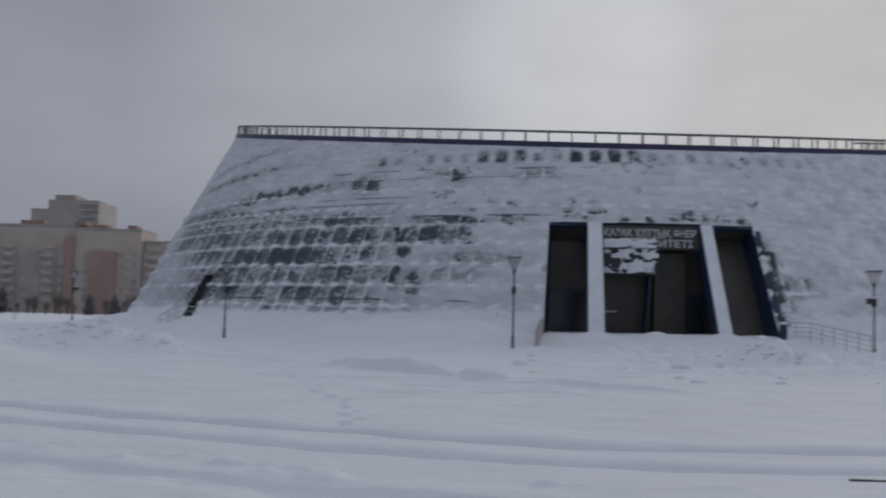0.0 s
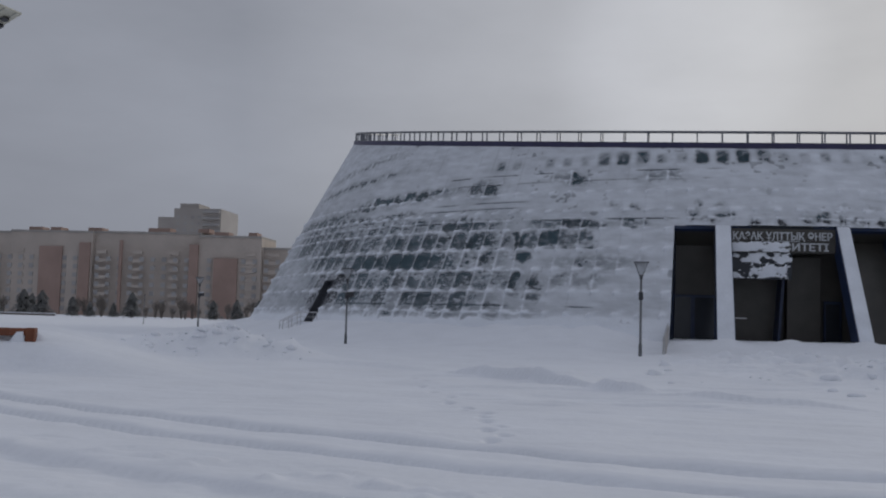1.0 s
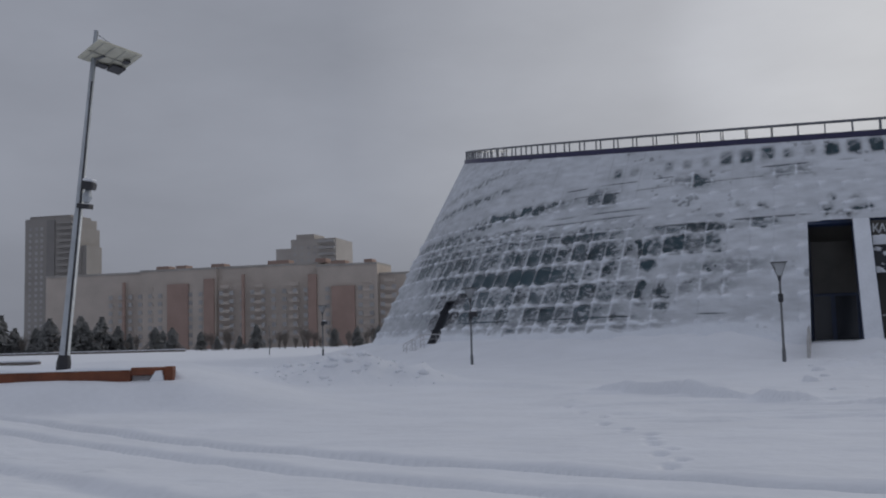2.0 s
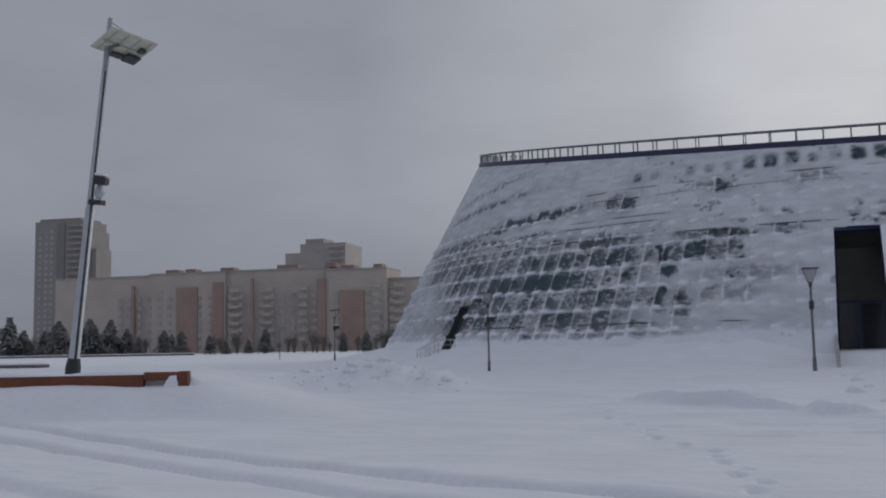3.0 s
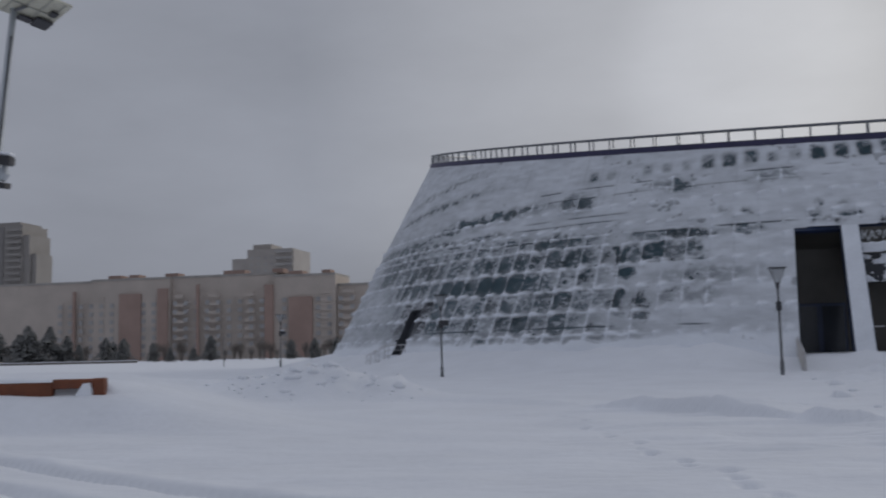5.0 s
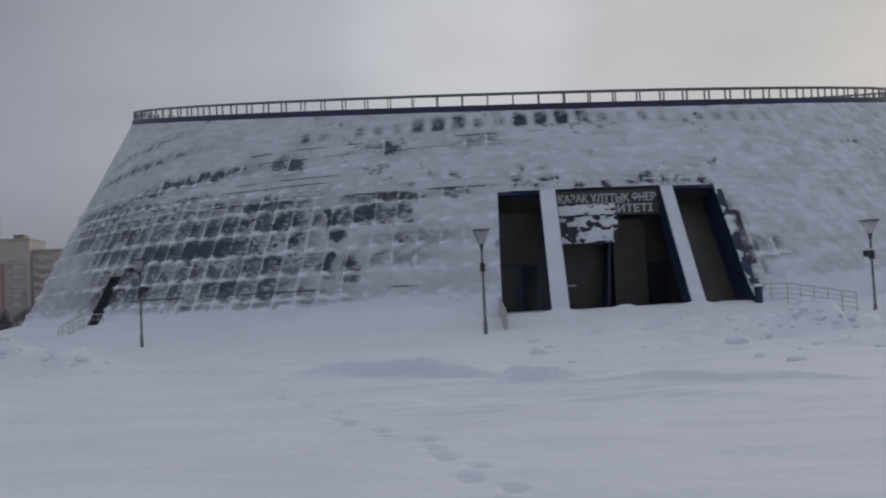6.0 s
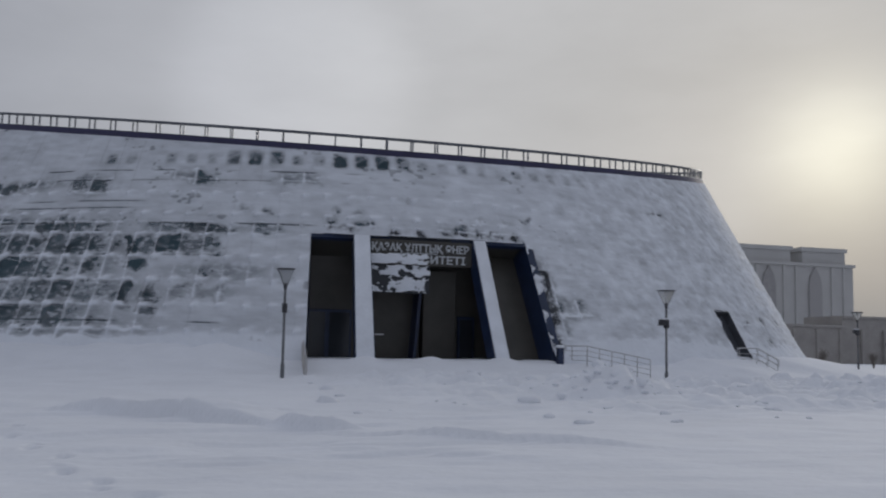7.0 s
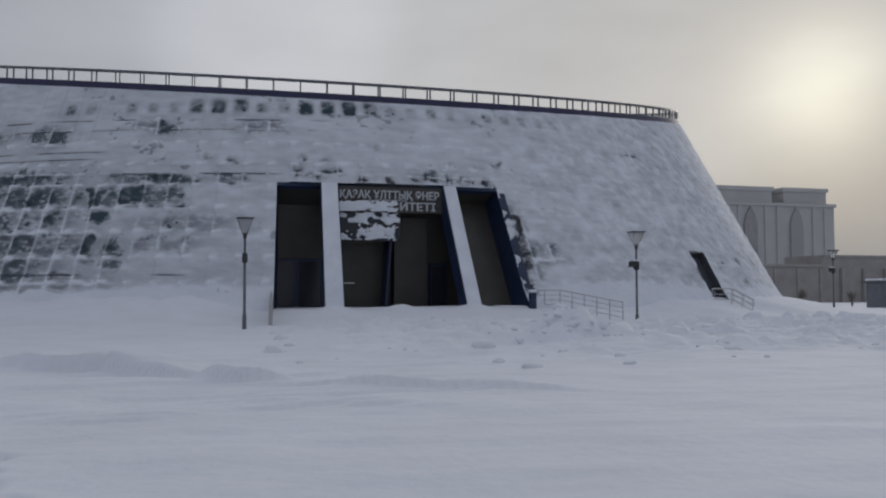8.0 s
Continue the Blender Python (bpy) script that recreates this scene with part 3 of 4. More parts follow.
lay.data.foreach_set("value", np.ascontiguousarray(depth, dtype=np.float32).ravel())
tagged(crust, "wind-packed snow crust over the glass", kind="stuff")

# shell added behind the glass as dark interior, in three stretches round the entrance
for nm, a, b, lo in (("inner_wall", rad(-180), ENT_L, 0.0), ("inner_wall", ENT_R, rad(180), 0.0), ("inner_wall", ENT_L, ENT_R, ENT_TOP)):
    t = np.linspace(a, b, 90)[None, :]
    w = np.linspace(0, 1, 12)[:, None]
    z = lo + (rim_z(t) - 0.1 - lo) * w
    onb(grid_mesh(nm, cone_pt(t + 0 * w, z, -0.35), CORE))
t = np.linspace(rad(63), rad(285), 150)[None, :]
w = np.linspace(0, 1, 14)[:, None]
onb(grid_mesh("rear_cladding", cone_pt(t + 0 * w, (rim_z(t) - 0.1) * w, 0.0), PACKED))

# roof, following the slope of the rim
bm = bmesh.new()
hub = bm.verts.new((CX, CY, RIM_Z - 0.2))
ringv = [bm.verts.new(cone_pt(a, rim_z(a) - 0.2, -0.3)) for a in np.linspace(0, 2 * math.pi, 120, endpoint=False)]
for i in range(120):
    bm.faces.new((hub, ringv[i], ringv[(i + 1) % 120]))
onb(part("roof", bm, SNOW))


def ring_band(name, z0, z1, o0, o1, mat, reach=math.pi, n=180):
    """A band round the rim, z above the rim line, with thickness."""
    a = np.linspace(-reach, reach, n + 1)
    rows = []
    for dz, o in ((z0, o0), (z0, o1), (z1, o1), (z1, o0), (z0, o0)):
        rows.append(cone_pt(a, rim_z(a), o) + np.array([0, 0, dz]))
    return onb(grid_mesh(name, np.stack(rows), mat, smooth=False))


ring_band("rim_trim", -0.32, 0.02, 0.16, -0.3, VIOLET)
ring_band("gutter_edge", 0.02, 0.10, 0.1, -0.3, FRAME, rad(103))
ring_band("top_rail", 0.76, 0.85, 0.02, -0.06, FRAME, rad(103))
ring_band("inner_top_rail", 1.10, 1.16, -0.55, -0.62, FRAME, rad(103))
bm = boxbm(-0.035, -0.035, 0, 0.035, 0.035, 0.79)
post_me = part("railing_post", bm, FRAME)
first = True
for deg in np.arange(-100.8, 100, 2.375):
    for o in (-0.02, -0.585):
        a = rad(deg)
        p = cone_pt(a, rim_z(a), o)
        ob = post_me if first else new("railing_post", post_me.data)
        first = False
        ob.matrix_basis = pose(p[0], p[1], p[2], 0, 0, deg) @ Matrix.Diagonal((1, 1, 1 if o > -0.1 else 1.42, 1))
        onb(ob)


# ---- entrance portal in the building ----
def slab(a0, a1, z0, z1, o_out, o_in, bevel=0.0):
    """A block that follows the slope of the cone between two angles."""
    bm = bmesh.new()
    vs = []
    for z in (z0, z1):
        for o in (o_out, o_in):
            for a in (a0, a1):
                vs.append(bm.verts.new(cone_pt(a, z, o)))
    for q in ((0, 1, 3, 2), (4, 6, 7, 5), (0, 4, 5, 1), (2, 3, 7, 6), (0, 2, 6, 4), (1, 5, 7, 3)):
        bm.faces.new([vs[i] for i in q])
    bmesh.ops.recalc_face_normals(bm, faces=bm.faces)
    if bevel:
        bmesh.ops.bevel(bm, geom=list(bm.edges), offset=bevel, segments=2, affect="EDGES")
    return bm


def cone_y(x, z):
    return CY - math.sqrt((CR - CK * z) ** 2 - (x - CX) ** 2)


XL, XR = CX + math.sin(ENT_L) * (CR - CK * 4), CX + math.sin(ENT_R) * (CR - CK * 4)
YB = CY - (CR - CK * 7) * math.cos(0.1) + 2.2
for a0, a1 in ((rad(-6.65), rad(-5.3)), (rad(3.2), rad(4.35))):
    pil = onb(part("pillar", slab(a0, a1, 0.5, 7.3, 0.02, -0.9), NAVY), "navy clad pillar leaning with the facade")
    cap = part("snow_face", slab(a0 + 0.001, a1 - 0.001, 0.5, 7.16, 0.14, 0.024, 0.03), PACKED, pil, "snow plastered on the front")
onb(part("left_jamb", slab(ENT_L - 0.004, ENT_L, 0.3, 7.2, 0.02, -3.4), NAVY))
onb(part("right_jamb", slab(ENT_R, ENT_R + 0.012, 0.3, 7.2, 0.03, -1.6), NAVY))
onb(part("bay_panel", slab(rad(4.36), ENT_R, 0.3, 7.14, -1.45, -1.6), BRONZE), "brown-black panel closing the side bay")
onb(part("portal_ceiling", slab(ENT_L, ENT_R, 7.15, 7.3, 0.0, -3.0), BRONZE))
onb(part("back_wall", boxbm(XL - 1.2, YB, 0.2, XR + 1.2, YB + 0.2, 8.5), BRONZE))
onb(part("lintel_cladding", slab(ENT_L, ENT_R, 7.02, 7.32, 0.03, -0.25), NAVY), "navy lintel strip with snow clinging above")
WIDE = XR - XL
for x0, x1, z1 in ((0.02, 0.235, 3.3), (0.72, 0.80, 3.1)):
    xa, xb = XL + WIDE * x0, XL + WIDE * x1
    d = onb(part("entrance_door", boxbm(xa, YB - 0.12, 0.5, xb, YB - 0.004, z1, bevel=0.02), NAVY), "navy framed glass entrance doors")
    k = 2 if x1 - x0 > 0.1 else 1
    for i in range(k):
        w = (xb - xa) / k
        pn = part("door_pane", boxbm(xa + i * w + 0.12, YB - 0.15, 0.7, xa + (i + 1) * w - 0.12, YB - 0.124, z1 - 0.15), DOORGLASS, d)
# leaning fin and inner vestibule
bm = bmesh.new()
fx = XL + WIDE * 0.52
vs = [bm.verts.new(p) for p in ((fx - 0.35, YB - 1.2, 0.5), (fx - 0.2, YB - 1.2, 0.5), (fx + 0.25, YB - 1.2, 6.6), (fx + 0.1, YB - 1.2, 6.6),
                                (fx - 0.35, YB, 0.5), (fx - 0.2, YB, 0.5), (fx + 0.25, YB, 6.6), (fx + 0.1, YB, 6.6))]
for q in ((0, 1, 2, 3), (4, 7, 6, 5), (0, 4, 5, 1), (3, 2, 6, 7), (0, 3, 7, 4), (1, 5, 6, 2)):
    bm.faces.new([vs[i] for i in q])
onb(part("leaning_fin", bm, NAVY))
onb(part("vestibule_panel", boxbm(fx + 0.3, YB - 0.7, 0.5, fx + 2.2, YB - 0.02, 5.6, bevel=0.03), BRONZE))
# sign on the glass between the pillars
SX0, SY = CX + math.sin(rad(-5.2)) * (CR - CK * 6.6), cone_y(CX - 1, 6.9) + 0.25
sign = onb(part("sign_board", boxbm(SX0, SY, 5.72, SX0 + 5.9, SY + 0.08, 7.05), BRONZE), "dark sign band with pale letters")
for txt, z, x0, size in (("ҚАЗАҚ ҰЛТТЫҚ ӨНЕР", 6.44, 0.02, 0.58), ("УНИВЕРСИТЕТІ", 5.84, 0.12, 0.58)):
    cu = bpy.data.curves.new("sign_letters", "FONT")
    cu.body, cu.size, cu.extrude, cu.offset = txt, size, 0.03, 0.012
    tmp = bpy.data.objects.new("tmp", cu)
    scene.collection.objects.link(tmp)
    bpy.context.view_layer.update()
    me = bpy.data.meshes.new_from_object(tmp.evaluated_get(bpy.context.evaluated_depsgraph_get()))
    bpy.data.objects.remove(tmp)
    me.materials.clear()
    me.materials.append(LETTER)
    ob = new("sign_letters", me)
    width = max(v.co.x for v in me.vertices) or 1
    ob.parent = sign
    ob.matrix_basis = pose(SX0 + x0, SY - 0.045, z, 90, 0, 0) @ Matrix.Diagonal(((5.5 - x0 * 3) / width, 1, 1, 1))

# snow frozen on the sign and on the glass below it
def clinging(name, x0, x1, z0, z1, y, seed, cover, parent, label):
    xs, zs = np.meshgrid(np.linspace(x0, x1, 70), np.linspace(z0, z1, 36))
    m = fbm(xs * 1.9 + seed, zs * 3.4 + seed, 4) + 0.25 * fbm(xs * 6, zs * 7 + seed, 2) - 0.125
    edge = np.minimum(np.minimum(xs - x0, x1 - xs) / 0.3, np.minimum(zs - z0, z1 - zs) / 0.2)
    h = (m - (1 - cover)) + 0.15 * np.clip(edge, -1, 1) - 0.15
    g = np.stack([xs, y - np.clip(h * 0.5, -0.01, 0.07), zs], -1)
    k = (h[:-1, :-1] > 0) & (h[1:, 1:] > 0)
    o = grid_mesh(name, g, PACKED, k, parent)
    o["label"] = label


glass = onb(part("sign_glass", boxbm(SX0, SY + 0.09, 4.2, SX0 + 3.3, SY + 0.12, 5.70), DOORGLASS))
clinging("frozen_snow", SX0, SX0 + 3.3, 4.25, 5.75, SY + 0.085, 3.0, 0.60, glass, "snow frozen in streaks on the glass")
clinging("frozen_snow", SX0, SX0 + 3.1, 5.74, 6.32, SY - 0.075, 8.0, 0.69, sign, "snow hiding the first letters of the lower line")
part("underline", boxbm(SX0 + 1.9, SY - 0.05, 6.345, SX0 + 3.7, SY - 0.01, 6.385), LETTER, sign)
part("push_bar", boxbm(SX0 + 0.1, SY + 0.3, 1.95, SX0 + 0.9, SY + 0.36, 2.02), STAINLESS, glass)

# side doors
for a, b, z0, z1 in DOORS:
    dr = onb(part("side_door", slab(a, b, z0, z1, -0.55, -0.62), DOORGLASS), "dark side door set deep in the facade")
    fr = part("door_reveal", slab(a - 0.002, a, z0, z1 + 0.08, 0.06, -0.6), FRAME, dr)
    fr = part("door_reveal", slab(b, b + 0.002, z0, z1 + 0.08, 0.06, -0.6), FRAME, dr)
    hd = part("door_head", slab(a, b, z1, z1 + 0.08, 0.06, -0.6), FRAME, dr)


# ---- steps and rails at the side doors and the portal ----
def stair(name, x, y, turn, z_top, n=5):
    st = thing(name, "snowy concrete steps with steel handrails by the side door", "steps", (x, y, 0), turn, "side steps")
    base = gz(x, y) - 0.6
    for i in range(n):
        part("tread", boxbm(-0.75, -0.3 * i - 0.3, base, 0.75, -0.3 * i, z_top - 0.17 * (i + 1), bevel=0.01), TREAD, st)
        part("snow_on_tread", boxbm(-0.7, -0.3 * i - 0.28, z_top - 0.17 * (i + 1) + 0.001, 0.7, -0.3 * i - 0.02, z_top - 0.17 * (i + 1) + 0.04, bevel=0.012), SNOW, st)
    part("landing", boxbm(-0.75, 0, base, 0.75, 1.2, z_top - 0.02, bevel=0.01), TREAD, st)
    for sx in (-0.72, 0.72):
        drop = 0.17 * n
        for k, hgt in enumerate((0.95, 0.62, 0.3)):
            part("rail", tube(bmesh.new(), [(sx, 1.1, z_top + hgt), (sx, 0, z_top + hgt), (sx, -0.3 * n, z_top - drop + hgt)], 0.03 if k == 0 else 0.018), STAINLESS, st)
        for yy, zt in ((1.1, z_top), (0, z_top), (-0.15 * n, z_top - drop / 2), (-0.3 * n, z_top - drop)):
            part("baluster", tube(bmesh.new(), [(sx, yy, zt - 0.3), (sx, yy, zt + 0.95)], 0.025), STAINLESS, st)
    return st


for (a, b, z0, z1), turn in zip(DOORS, (-66, 52)):
    p = cone_pt((a + b) / 2, z0, 0.9)
    stair("side_steps", float(p[0]), float(p[1]), turn, z0 - 0.25, 4)


def handrail(pts_xy, label, heights=(0.95, 0.7, 0.45, 0.2), spacing=0.75):
    """A stainless railing along points on the snow, with posts."""
    x0, y0 = pts_xy[0][:2]
    rl = thing("entrance_railing", label, "railing", (x0, y0, 0), 0, "entrance railings")
    loc = [Vector((x - x0, y - y0, z)) for x, y, z in pts_xy]
    for i, h in enumerate(heights):
        part("rail", tube(bmesh.new(), [p + Vector((0, 0, h)) for p in loc], 0.03 if i == 0 else 0.016), STAINLESS, rl)
    for a, b in zip(loc, loc[1:]):
        n = max(1, round((b - a).length / spacing))
        for k in range(n + (b is loc[-1])):
            q = a.lerp(b, k / n)
            part("post", tube(bmesh.new(), [q - Vector((0, 0, 0.5)), q + Vector((0, 0, heights[0]))], 0.028), STAINLESS, rl)
    return rl


handrail([(19.0, 54.6, 0.62), (20.1, 53.2, 0.62), (22.0, 50.0, 0.0)], "stainless railing beside the portal, half sunk in snow")
packed = handrail([(5.55, 54.6, 0.6), (4.45, 46.2, 0.0)], "stainless railing on the entrance side, packed with snow")
bm = bmesh.new()
cols = []
for k in range(25):
    f_ = k / 24
    x, y, z = -1.1 * f_, -8.4 * f_, 0.6 * (1 - f_)
    hi, lo, wd = z + 0.86 + 0.08 * noise.noise((k * 0.5, 2, 0)), z + 0.1 + 0.1 * noise.noise((k * 0.7, 5, 0)), 0.07 + 0.03 * noise.noise((k * 0.9, 8, 0))
    cols.append([bm.verts.new(q) for q in ((x - wd, y, lo), (x + wd, y, lo), (x + wd * 0.8, y, hi), (x - wd * 0.8, y, hi))])
for a_, b_ in zip(cols, cols[1:]):
    for k in range(4):
        bm.faces.new((a_[k], a_[(k + 1) % 4], b_[(k + 1) % 4], b_[k]))
bm.faces.new(cols[0])
bm.faces.new(cols[-1][::-1])
part("packed_snow", bm, GRIT, packed, "dull snow packed between the bars")
bol = thing("portal_bollard", "short dark bollard capped with snow beside the portal", "bollard", (18.75, 53.6, 0.6))
part("post", boxbm(-0.16, -0.16, -0.4, 0.16, 0.16, 0.85, bevel=0.03), NAVY, bol)
part("snow_cap", boxbm(-0.2, -0.2, 0.852, 0.2, 0.2, 1.0, bevel=0.06), SNOW, bol)



# ---- street lamps ----
def street_lamp(x, y, h, label, extra=None, turn=0.0):
    z = gz(x, y)
    lp = thing("street_lamp", label, "street lamp", (x, y, z), turn, "park lamps")
    part("post", tube(bmesh.new(), [(0, 0, -0.4), (0, 0, 0.5), (0, 0, 0.52), (0, 0, h - 0.72)], [0.075, 0.075, 0.052, 0.045], 12), STEEL, lp, smooth=True)
    part("neck", tube(bmesh.new(), [(0, 0, h - 0.78), (0, 0, h - 0.62), (0, 0, h - 0.55)], [0.045, 0.08, 0.075], 12), DARKBOX, lp)
    part("junction_box", boxbm(-0.09, -0.11, h - 1.62, 0.09, 0.11, h - 1.28, bevel=0.02), DARKBOX, lp)
    for sx in (-1, 1):
        for sy in (-1, 1):
            part("lantern_arm", tube(bmesh.new(), [(0.07 * sx, 0.07 * sy, h - 0.6), (0.26 * sx, 0.26 * sy, h - 0.03)], 0.010, 6), STEEL, lp)
    part("lantern_cap", boxbm(-0.31, -0.31, h - 0.035, 0.31, 0.31, h, bevel=0.01), DARKBOX, lp)
    bm = bmesh.new()
    lo = [bm.verts.new((sx * 0.06, sy * 0.06, h - 0.56)) for sx, sy in ((-1, -1), (1, -1), (1, 1), (-1, 1))]
    hi = [bm.verts.new((sx * 0.25, sy * 0.25, h - 0.04)) for sx, sy in ((-1, -1), (1, -1), (1, 1), (-1, 1))]
    for i in range(4):
        bm.faces.new((lo[i], lo[(i + 1) % 4], hi[(i + 1) % 4], hi[i]))
    part("lantern_glass", bm, CLEAR, lp).visible_shadow = False
    if extra:
        s = extra
        part("bracket", tube(bmesh.new(), [(0, 0, h - 1.5), (0.42 * s, 0, h - 1.5)], 0.02, 6), STEEL, lp)
        cam_box = part("floodlight", boxbm(0.16 * s - 0.16, -0.2, h - 1.48, 0.16 * s + 0.20, 0.12, h - 1.26, bevel=0.03), DARKBOX, lp)
        part("snow_cap", boxbm(0.16 * s - 0.13, -0.17, h - 1.258, 0.16 * s + 0.17, 0.09, h - 1.19, bevel=0.025), SNOW, cam_box)
    return lp


CLEAR = bpy.data.materials.new("clear_lantern_glass")
CLEAR.use_nodes = True
nt = CLEAR.node_tree
nt.nodes.clear()
tr, gl, mx, fr, out = (nt.nodes.new(k) for k in ("ShaderNodeBsdfTransparent", "ShaderNodeBsdfGlossy", "ShaderNodeMixShader", "ShaderNodeFresnel", "ShaderNodeOutputMaterial"))
tr.inputs["Color"].default_value = (0.86, 0.87, 0.88, 1)
gl.inputs["Roughness"].default_value = 0.1
nt.links.new(fr.outputs[0], mx.inputs[0])
nt.links.new(tr.outputs[0], mx.inputs[1])
nt.links.new(gl.outputs[0], mx.inputs[2])
milk, frosted = nt.nodes.new("ShaderNodeBsdfTranslucent"), nt.nodes.new("ShaderNodeMixShader")
milk.inputs["Color"].default_value, frosted.inputs[0].default_value = (0.7, 0.71, 0.72, 1), 0.35
nt.links.new(mx.outputs[0], frosted.inputs[1])
nt.links.new(milk.outputs[0], frosted.inputs[2])
nt.links.new(frosted.outputs[0], out.inputs["Surface"])

LAMP_LABEL = "slender dark steel park lamp with an open lantern standing in snow"
for x, y, h, extra in ((-11.5, 51.3, 4.0, 1), (3.08, 42.7, 4.0, None), (19.45, 43.9, 4.0, -1), (45.5, 63.7, 4.0, -1), (-28.6, 75.0, 4.0, 1)):
    street_lamp(x, y, h, LAMP_LABEL, extra)
for x, y in ((-48.5, 110.0),):
    pl = thing("marker_pole", "thin bare steel pole standing in the snow far off", "pole", (x, y, gz(x, y)))
    part("shaft", tube(bmesh.new(), [(0, 0, -0.3), (0, 0, 3.4)], 0.045), STEEL, pl)
    part("tip", tube(bmesh.new(), [(0, 0, 3.4), (0, 0, 3.5)], [0.06, 0.03]), DARKBOX, pl)


# ---- raised bed with timber edging, and the tall pole behind it ----
def edging(name, x, y, z, turn, length, label):
    """Timber edging that runs towards -x from its end post, snow lying on top."""
    ed = thing(name, label, "timber edging", (x, y, z), turn)
    part("beam", boxbm(-length, -0.1, -0.05, -0.92, 0.1, 0.22, bevel=0.015), WOOD, ed)
    part("end_beam", boxbm(-0.916, -0.1, 0.10, -0.2, 0.1, 0.27, bevel=0.015), WOOD, ed)
    part("end_post", boxbm(-0.196, -0.12, -0.1, 0.0, 0.12, 0.28, bevel=0.015), WOOD, ed)
    bm = bmesh.new()
    wedge = [[bm.verts.new((u, yy, zz_)) for u, zz_ in ((-0.62, -0.2), (-0.2, -0.2), (-0.2, 0.0), (-0.24, 0.2), (-0.36, 0.19))] for yy in (-0.16, 0.08)]
    bm.faces.new(wedge[0][::-1])
    bm.faces.new(wedge[1])
    for k in range(5):
        bm.faces.new((wedge[0][k], wedge[0][(k + 1) % 5], wedge[1][(k + 1) % 5], wedge[1][k]))
    part("snow_wedge", bm, SNOW, ed, "snow lodged behind the end post")
    bm = bmesh.new()
    n = 60
    top, bot = [], []
    for i in range(n + 1):
        u = -length + (length - 0.95) * i / n
        h = 0.05 + 0.05 * noise.noise((u * 0.9, 3.0, 0.0)) + 0.03 * noise.noise((u * 3, 1.0, 0.0))
        top.append([bm.verts.new((u, yy, 0.222 + max(0.012, h * k))) for yy, k in ((-0.11, 0.3), (-0.05, 1.0), (0.1, 1.25), (0.3, 1.2))])
        bot.append([bm.verts.new((u, yy, 0.222)) for yy in (-0.11, 0.3)])
    for i in range(n):
        for k in range(3):
            bm.faces.new((top[i][k], top[i + 1][k], top[i + 1][k + 1], top[i][k + 1]))
        bm.faces.new((bot[i][0], bot[i + 1][0], top[i + 1][0], top[i][0]))
    part("snow_cap", bm, SNOW, ed, smooth=True)
    return ed


edging("timber_edging", EDGE[0], EDGE[1], 0.66, EDGE_TURN, 14.0, "red-brown timber edging of a raised bed under snow")
for x, y, z, ln in ((-120.0, 222.0, 0.3, 150.0), (-58.7, 81.0, 0.1, 25.0)):
    far = thing("low_edging", "thin dark kerb line of a snowed-over bed", "edging", (x, y, z), -1.0)
    part("beam", boxbm(-ln, -0.1, -0.4, 0, 0.1, 0.16, bevel=0.02), BARK, far)
    part("snow_cap", boxbm(-ln, -0.14, 0.162, 0, 0.3, 0.34, bevel=0.06), SNOW, far)

PX, PY = POLE
mast = thing("camera_mast", "tall pale steel pole with a tilted panel and a camera housing", "light pole", (PX, PY, 0.75))
mast.matrix_basis = pose(PX, PY, 0.75, 3.0, 7.9, 0)
part("shaft", tube(bmesh.new(), [(0, 0, -0.6), (0, 0, 0.35), (0, 0, 0.36), (0, 0, 3.7), (0, 0, 3.72), (0, 0, 7.86)], [0.13, 0.13, 0.118, 0.096, 0.086, 0.052], 16), PALESTEEL, mast, smooth=True)
part("base_sleeve", tube(bmesh.new(), [(0, 0, -0.5), (0, 0, 0.32), (0, 0, 0.5)], [0.165, 0.16, 0.125], 14), DARKBOX, mast, "dark sleeve at the foot of the pole")
# added dark strip paints the shade down the right side of the round pole
part("shaded_edge", tube(bmesh.new(), [(0.085, -0.075, 0.3), (0.04, -0.04, 6.7)], [0.03, 0.02], 6), DARKBOX, mast, "dark strip standing in for shade on the edge of the pole")
# the panel hangs level across and tips its near corner up
e1, fwd = Vector((0.972, 0.233, 0)), Vector((-0.233, 0.972, 0))
e2 = -fwd * math.cos(rad(12.6)) + Vector((0, 0, math.sin(rad(12.6))))
ax, ay = (e1 + e2).normalized(), (e1 - e2).normalized()
M = Matrix((ax, ay, ax.cross(ay))).transposed().to_4x4()
M.translation = (-13.19, 20.6, 7.9)
M = mast.matrix_basis.inverted() @ M


def placed(bm, m):
    bmesh.ops.transform(bm, matrix=m, verts=bm.verts)
    return bm


head = part("panel", placed(boxbm(-0.52, -0.52, 0, 0.52, 0.52, 0.05, bevel=0.01), M), SOLAR, mast, "pale square panel seen from below")
for k in (-0.39, -0.13, 0.13, 0.39):
    part("panel_bar", placed(boxbm(-0.5, k - 0.012, -0.012, 0.5, k + 0.012, -0.002), M), BEAM_GREY, head)
part("panel_bar", placed(boxbm(-0.012, -0.5, -0.024, 0.012, 0.5, -0.013), M), BEAM_GREY, head)
part("control_box", placed(boxbm(-0.5, 0.16, -0.09, -0.16, 0.49, -0.026, bevel=0.02), M), DARKBOX, head)
part("control_box", placed(boxbm(-0.5, -0.12, -0.07, -0.30, 0.15, -0.026, bevel=0.02), M), DARKBOX, head)
part("control_box", placed(boxbm(0.02, 0.27, -0.07, 0.2, 0.42, -0.026, bevel=0.015), M), DARKBOX, head)
